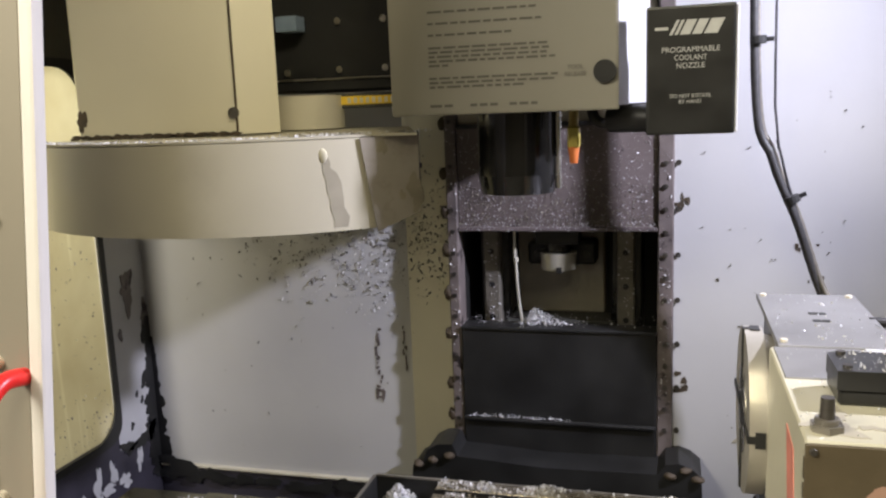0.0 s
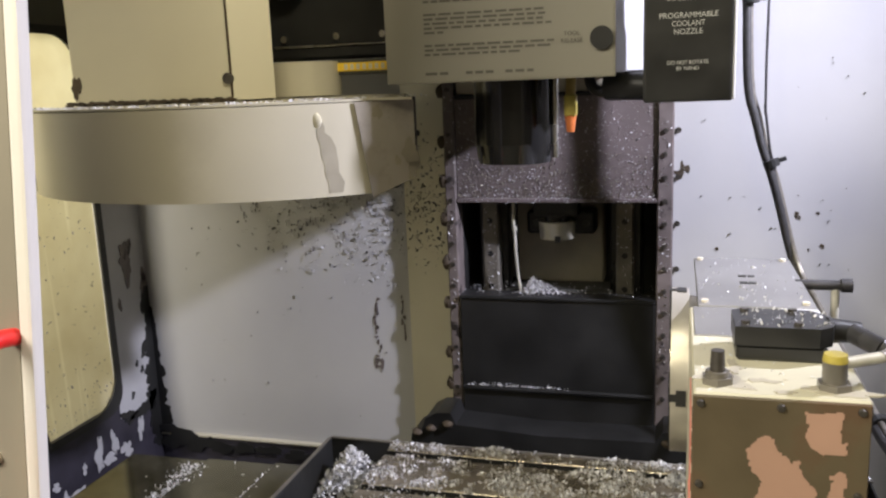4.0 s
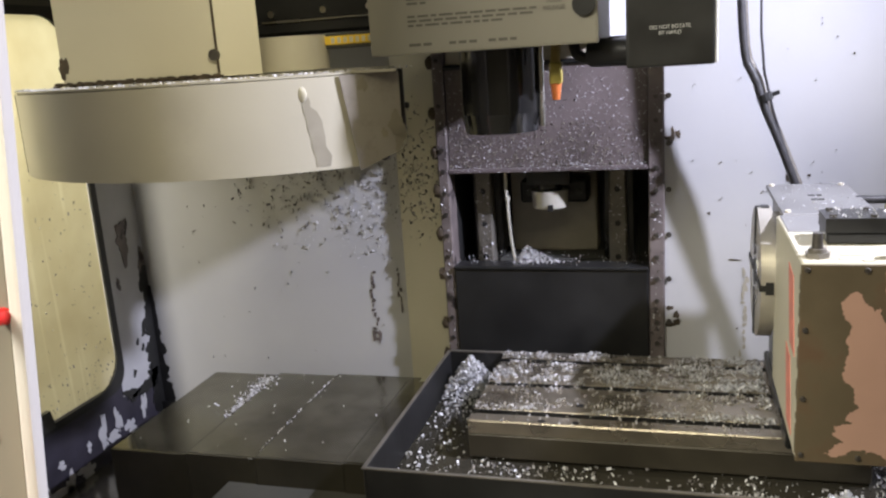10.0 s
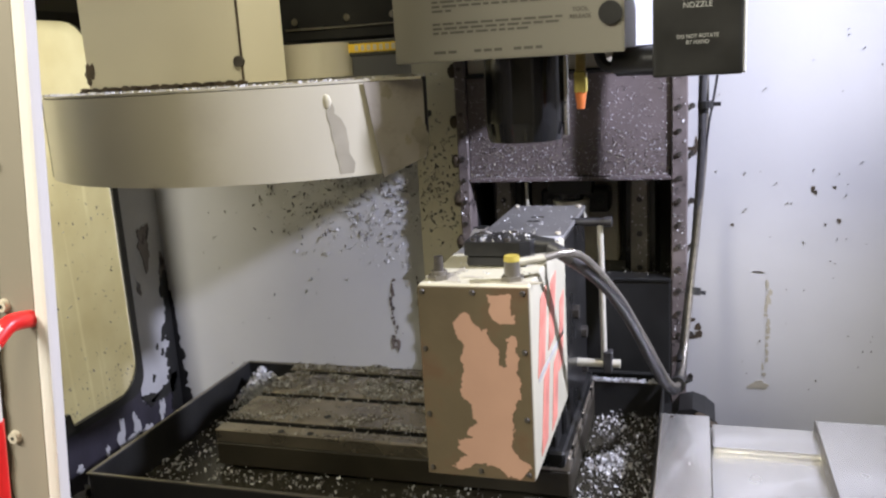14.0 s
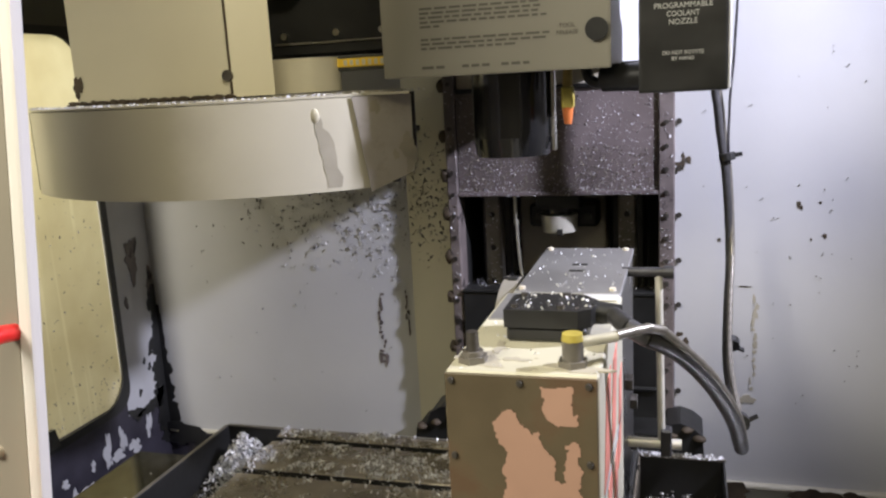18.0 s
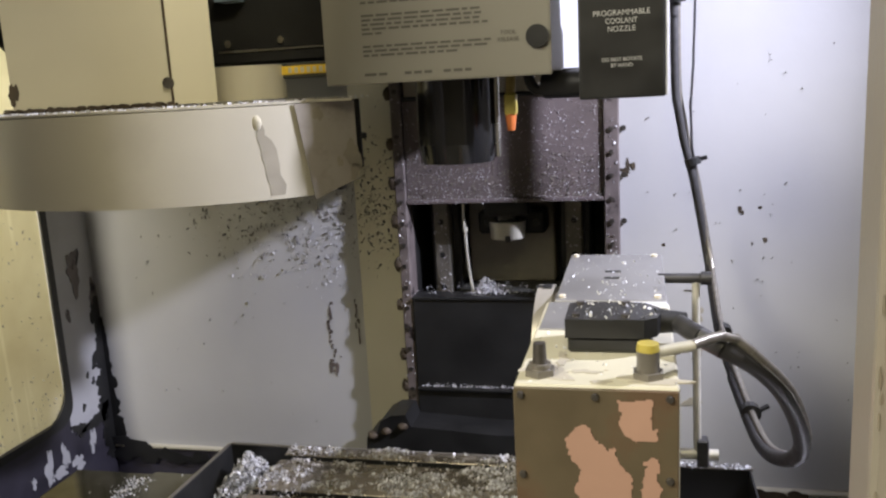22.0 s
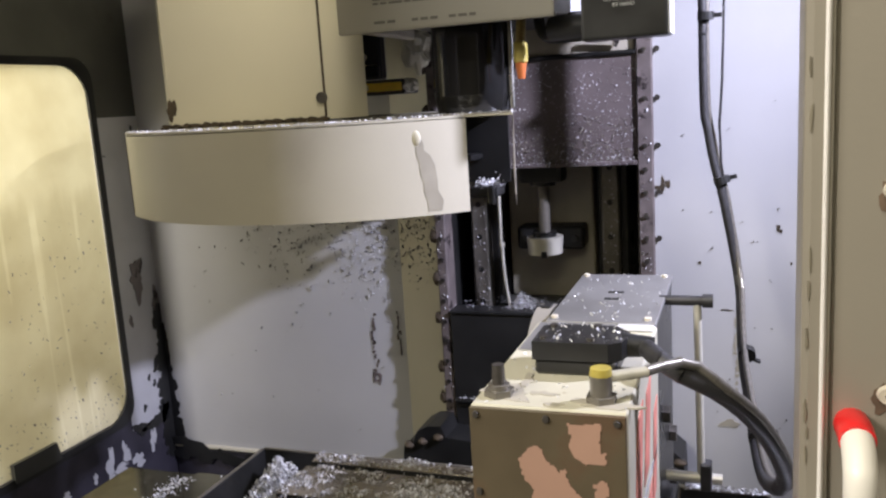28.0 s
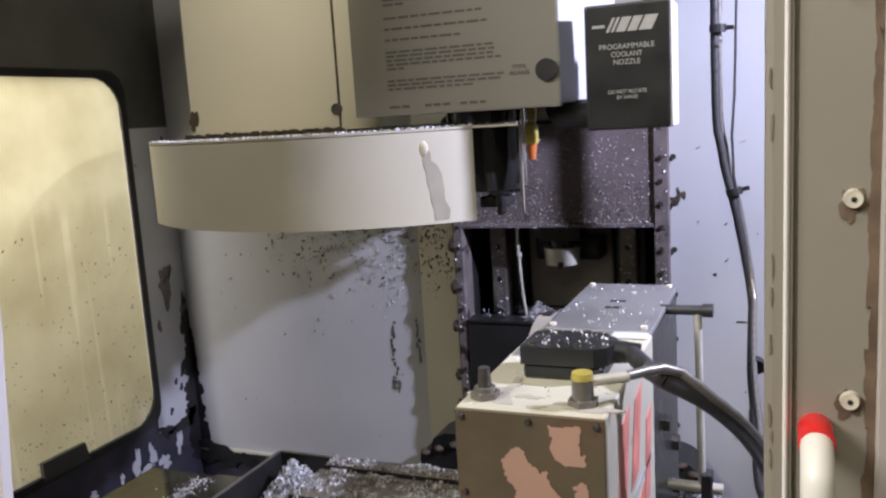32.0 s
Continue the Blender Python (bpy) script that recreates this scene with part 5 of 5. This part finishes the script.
    pts += [(g.uniform(0.68, 0.77), g.uniform(-0.515, -0.45), zt + 0.0385) for _ in range(80)]
    pts += [(g.uniform(0.638, 0.786), g.uniform(-0.61, -0.32), zt + 0.001) for _ in range(130)]
    flakes("top_chip", pts, 0.0031, CHIP, 62, r, "chips on the indexer", flat=0.2)
    return r


CABLES = (("indexer_cable", "thick black indexer cable hanging from the roof in a loop", 110, 0.0080, RUBBER),
          ("air_hose", "grey sheathed air hose strapped to the indexer cable", 110, 0.0052, RAIL),
          ("sensor_wire", "thin black wire hanging beside the cable", 16, 0.0024, RUBBER))


# the loop below the knee, from the table's origin: table far left or in the middle, in front or at the back
LOOP_LEFT = ((0.973, 0.106, 0.994), (0.970, -0.014, 0.980), (0.966, -0.154, 0.986), (0.942, -0.234, 1.044), (0.915, -0.324, 1.121), (0.881, -0.414, 1.197), (0.848, -0.484, 1.253), (0.816, -0.524, 1.279))
LOOP_MID = ((0.890, 0.121, 1.078), (0.904, -0.049, 1.040), (0.915, -0.219, 1.032), (0.928, -0.344, 1.073), (0.934, -0.389, 1.114), (0.906, -0.454, 1.192), (0.868, -0.499, 1.244), (0.821, -0.524, 1.277))
LOOP_LEFT_BACK = ((0.965, -0.088, 0.92), (0.958, -0.108, 0.905), (0.949, -0.128, 0.902), (0.941, -0.158, 0.925), (0.934, -0.188, 0.955), (0.912, -0.268, 1.062), (0.879, -0.368, 1.175), (0.838, -0.455, 1.252))
LOOP_MID_BACK = ((0.877, -0.086, 0.95), (0.907, -0.106, 0.91), (0.931, -0.126, 0.896), (0.957, -0.166, 0.925), (0.966, -0.216, 0.961), (0.957, -0.286, 1.055), (0.913, -0.366, 1.163), (0.856, -0.448, 1.245))


def cable_line(kind, x, y):
    """Where a cable runs for the table at (x, y): from the roof down, through the loop, to the indexer."""
    o = Vector((x, y, 0))
    s = max(0.0, min(1.0, (y + 0.470) / 0.435))
    d = (x + 0.486) / 0.25
    u = max(0.0, min(1.0, (x + 0.7157) / 0.23))

    def hang(z, a, b, c, back):
        """At height z: a with the table far left, b in the middle, c far right; back: shift when the table is far back."""
        return Vector((b + ((c - b) * min(d, 1.1) if d > 0 else (b - a) * max(d, -1.1)) + back * s, -0.17 + 0.07 * s, z))
    down = [hang(2.52, 0.31, 0.335, 0.36, -0.01), hang(1.62, 0.270, 0.333, 0.378, -0.014), hang(1.45, 0.273, 0.344, 0.419, -0.026), hang(1.33, 0.279, 0.370, 0.473, -0.038), hang(1.18, 0.272, 0.396, 0.535, -0.040)]
    loop = [o + Vector(a).lerp(Vector(b), u).lerp(Vector(c).lerp(Vector(e), u), s) for a, b, c, e in zip(LOOP_LEFT, LOOP_MID, LOOP_LEFT_BACK, LOOP_MID_BACK)]
    mid = (down[-1] + loop[0]) / 2
    mid.y -= 0.3 * (mid.y - down[-1].y)
    run = down + [mid] + loop + [o + Vector((0.790, -0.480, 1.285))]
    if kind == "air_hose":
        run = [p + Vector((0.007, 0.010, 0.004)) for p in run[:4]] + [p + Vector((0.004, -0.007, 0.009)) for p in run[4:13]] + [o + Vector((0.838, -0.525, 1.284)), o + Vector((0.802, -0.566, 1.288))]
    if kind == "sensor_wire":
        run = [p + Vector((w, 0, 0)) for p, w in zip(run[:4], (0.050, 0.036, 0.018, 0.006))]
    return run


def along(points, n):
    """n + 1 points at even steps on a smooth line through the points."""
    line = []
    for i in range(len(points) - 1):
        p0, p1, p2, p3 = points[max(i - 1, 0)], points[i], points[i + 1], points[min(i + 2, len(points) - 1)]
        for k in range(10):
            t = k / 10
            line.append(0.5 * ((2 * p1) + (p2 - p0) * t + (2 * p0 - 5 * p1 + 4 * p2 - p3) * t * t + (3 * p1 - p0 - 3 * p2 + p3) * t ** 3))
    line.append(points[-1])
    far = [0.0]
    for a, b in zip(line, line[1:]):
        far.append(far[-1] + (b - a).length)
    out, j = [], 0
    for k in range(n + 1):
        want = far[-1] * k / n
        while j < len(line) - 2 and far[j + 1] < want:
            j += 1
        out.append(line[j].lerp(line[j + 1], (want - far[j]) / max(1e-9, far[j + 1] - far[j])))
    return out


def cables():
    """Each cable is a run of short stiff links that follow the table."""
    made = []
    for kind, label, n, r, material in CABLES:
        c = thing(kind, label, "cable")
        pts = along(cable_line(kind, -0.235, -0.04), n)
        half = (pts[1] - pts[0]).length * 0.62
        first = part("sheath_link", cyl((0, 0, -half), (0, 0, half), r, seg=14), material, c, smooth=True)
        links = [first] + [again(first, parent=c) for _ in range(n - 1)]
        if kind == "indexer_cable":
            sleeve = part("sleeve_link", cyl((0, 0, -half), (0, 0, half), 0.0100, seg=14), material, c, "thicker sleeved end of the cable", smooth=True)
            at_sleeve = int(n * 0.70)
            for ob in links[at_sleeve:]:
                ob.data = sleeve.data
                ob.name = "sleeve_link"
            bpy.data.objects.remove(sleeve)
        for k in ((38, 52, 70, 82) if kind == "indexer_cable" else ()):
            part("cable_tie", cyl((0.006, -0.004, -0.007), (0.006, -0.004, 0.007), 0.0150, seg=14), PLASTIC, links[k])
            part("tie_tail", box(0.016, 0.034, -0.002, 0.002, -0.004, 0.004), PLASTIC, links[k])
        made.append((kind, n, links))
    return made


# ---- doors ----
def doors():
    def handle(d, x, ztop, zbot, y, r=0.0115):
        return part("handle", tube([(x, y, ztop), (x, y - 0.03, ztop + 0.003), (x, y - 0.052, ztop - 0.010), (x, y - 0.060, ztop - 0.04), (x, y - 0.060, (ztop + zbot) / 2), (x, y - 0.060, zbot + 0.04), (x, y - 0.052, zbot + 0.010), (x, y, zbot)], r, 16), WHITE_GRIP, d, "white door handle with red painted ends", smooth=True)

    # the sheet door hangs a little out of plumb
    dl = thing("door_1", "open tan sliding door with a bright folded edge", "door", kind="structure")
    dl.matrix_basis = pose(0, 0, 1.306, 0, 6.2, 0) @ pose(0, 0, -1.306)
    part("door_skin", box(-1.20, -0.412, -1.165, -1.140, 0.62, 2.15, 0.003), DOOR, dl)
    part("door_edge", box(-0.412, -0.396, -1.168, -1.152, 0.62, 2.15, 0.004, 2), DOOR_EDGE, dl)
    part("door_lap", box(-1.20, -0.468, -1.171, -1.166, 0.62, 2.15, 0.002), DOOR, dl)
    g = random.Random(19)
    for k in range(40):
        z = 0.9 + 0.020 * k
        part("seam_rust", prism(blob(-0.466 + g.uniform(0, 0.003), z, g.uniform(0.0008, 0.0020), g.uniform(0.010, 0.016), 300 + k), -1.1718 - 0.00004 * k, -1.165), RUST, dl)
    sc = None
    for z in (1.579, 1.427, 1.275, 1.123, 0.971):
        if sc is None:
            sc = part("door_screw", cyl((-0.452, -1.171, 0), (-0.452, -1.165, 0), 0.0062, 0.0075, seg=16), BOLT_PALE, dl)
            part("screw_socket", cyl((-0.452, -1.1718, 0), (-0.452, -1.169, 0), 0.002, seg=8), BLACK, sc)
            sc.location.z = z
        else:
            copy_thing(sc, pose(0, 0, z))
    hl = handle(dl, -0.419, 1.265, 0.90, -1.165, 0.0085)
    part("red_end", tube([(-0.419, -1.166, 1.265), (-0.419, -1.195, 1.268), (-0.419, -1.217, 1.255)], 0.0095, 16), RED, hl, smooth=True)
    part("red_end", tube([(-0.419, -1.225, 1.175), (-0.419, -1.225, 1.03), (-0.419, -1.225, 0.94)], 0.0093, 16), RED, hl, smooth=True)
    dr = thing("door_2", "open tan sliding door with screws and rust along its seam", "door", kind="structure")
    dr.matrix_basis = pose(-0.007, 0, 0.003)
    part("door_skin", box(0.470, 1.30, -1.165, -1.140, 0.62, 2.15, 0.003), DOOR, dr)
    part("door_edge", box(0.449, 0.470, -1.170, -1.105, 0.62, 2.15, 0.006, 2), DOOR, dr)
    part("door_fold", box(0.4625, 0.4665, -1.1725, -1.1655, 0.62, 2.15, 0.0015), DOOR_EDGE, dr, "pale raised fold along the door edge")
    for k in range(34):
        if g.random() < 0.4:
            part("rust_fleck", prism(blob(0.4535 + g.uniform(-0.001, 0.002), 0.92 + 0.02 * k + g.uniform(-0.006, 0.006), g.uniform(0.0006, 0.0014), g.uniform(0.004, 0.010), 420 + k), -1.1712, -1.169), STAIN, dr)
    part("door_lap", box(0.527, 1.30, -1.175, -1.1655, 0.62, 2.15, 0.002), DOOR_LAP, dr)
    for k in range(36):
        z = 0.9 + 0.022 * k
        if g.random() < 0.92:
            part("seam_rust", prism(blob(0.525 - g.uniform(0, 0.002), z, g.uniform(0.0025, 0.0055), g.uniform(0.016, 0.026), 200 + k), -1.1665 - 0.00004 * k, -1.1645), RUST_BROWN, dr)
    sc = None
    for z in (1.622, 1.469, 1.316, 1.163, 1.01):
        if sc is None:
            sc = part("door_screw", cyl((0.5095, -1.171, 0), (0.5095, -1.165, 0), 0.0062, 0.0075, seg=16), BOLT_PALE, dr)
            part("screw_socket", cyl((0.5095, -1.1718, 0), (0.5095, -1.169, 0), 0.002, seg=8), BLACK, sc)
            sc.location.z = z
        else:
            copy_thing(sc, pose(0, 0, z))
    for z in (1.469, 1.316):
        part("screw_rust", prism(blob(0.5085, z - 0.004, 0.0085, 0.012, int(z * 1000)), -1.166, -1.1645), RUST_BROWN, dr)
    hr = handle(dr, 0.486, 1.291, 0.91, -1.165)
    part("red_end", tube([(0.486, -1.166, 1.291), (0.486, -1.190, 1.294), (0.486, -1.203, 1.2925)], 0.0128, 16), RED, hr, smooth=True)


structure()
column()
HEAD = head()
CHANGER, SHUTTER = changer()
changer_rail()
TABLE, TRAY, INDEXER = table(), tray(), indexer()
CHIPS = table_chips()
LEFT, RIGHT, RIGHT_SHEETS, FRONT = side_covers()
LINKS = cables()
doors()
stains()

# ---- what moves ----
TABLE_ROWS = [
    (0, -0.2972, -0.4694), (0.28, -0.2269, -0.4694), (2.9, -0.2265, -0.4694), (3.25, -0.2438, -0.4673), (4.5, -0.5098, -0.4651), (5, -0.6172, -0.4651),
    (5.5, -0.7227, -0.4651), (5.65, -0.7446, -0.4651), (5.85, -0.7446, -0.4651), (6, -0.7157, -0.4662), (6.5, -0.6087, -0.4667), (7, -0.4993, -0.4673),
    (7.5, -0.3952, -0.4678), (8, -0.2885, -0.4684), (8.28, -0.2297, -0.4689), (8.42, -0.2293, -0.4656), (8.5, -0.2293, -0.4576), (9, -0.2293, -0.3480),
    (9.5, -0.2293, -0.2363), (10, -0.2293, -0.1256), (10.4, -0.2297, -0.0414), (10.55, -0.2335, -0.0387), (11, -0.3295, -0.0338), (11.5, -0.4368, -0.0338),
    (12, -0.5399, -0.0338), (12.5, -0.6436, -0.0338), (12.97, -0.7424, -0.0316), (13.1, -0.7462, -0.0338), (13.5, -0.7473, -0.1005), (14.5, -0.7473, -0.3261),
    (15.1, -0.7473, -0.4564), (15.3, -0.7473, -0.4667), (17.3, -0.7473, -0.4667), (17.5, -0.7213, -0.4678), (18, -0.6163, -0.4711), (18.5, -0.5102, -0.4760),
    (18.62, -0.4857, -0.4803), (32, -0.4857, -0.4822)]
HEAD_ROWS = [(0.0, 0.006), (0.5, 0.004), (0.6, -0.006), (1.0, -0.086), (1.5, -0.187), (1.62, -0.196), (1.95, -0.196), (2.05, -0.190), (2.5, -0.095), (2.95, -0.004), (3.1, 0.0), (23.4, 0.0),
             (23.5, 0.009), (24.0, 0.101), (24.12, 0.115), (31.3, 0.115), (31.45, 0.098), (31.5, 0.088), (32.0, 0.003)]
CHANGER_ROWS = [(0.0, 0.0), (22.55, 0.0), (22.65, 0.02), (23.0, 0.208), (23.15, 0.224), (23.5, 0.236), (23.9, 0.2385), (32.0, 0.2385)]


def motions():
    for ob in (TABLE, TRAY, INDEXER, *CHIPS):
        walk(ob, [(t, pose(x, y, 0)) for t, x, y in TABLE_ROWS])
    for ob in (LEFT, RIGHT, FRONT):
        walk(ob, [(t, pose(0, y, 0)) for t, x, y in TABLE_ROWS])
    for k, p in enumerate(RIGHT_SHEETS):
        walk(p, [(t, pose((x + 0.933) + (0.0, 0.085, 0.26)[k] * (1 - max(0, x + 0.747) * 1.8), 0, 0)) for t, x, y in TABLE_ROWS])
    walk(HEAD, [(t, pose(0, 0, z)) for t, z in HEAD_ROWS])
    walk(CHANGER, [(t, pose(x, 0, 0)) for t, x in CHANGER_ROWS])
    walk(SHUTTER, [(t, pose(-0.172, -0.560, 0, 0, 0, 35 - 111 * min(1.0, x / 0.2))) for t, x in CHANGER_ROWS])
    for kind, n, links in LINKS:
        runs = [(t, along(cable_line(kind, x, y), n)) for t, x, y in TABLE_ROWS]
        for k, ob in enumerate(links):
            rows, way = [], Vector((0, 0, 1))
            turn = way.rotation_difference(way)
            for t, p in runs:
                step = (p[k] - p[k + 1]).normalized()
                turn = way.rotation_difference(step) @ turn
                way = step
                rows.append((t, Matrix.Translation((p[k] + p[k + 1]) / 2) @ turn.to_matrix().to_4x4()))
            walk(ob, rows)


motions()
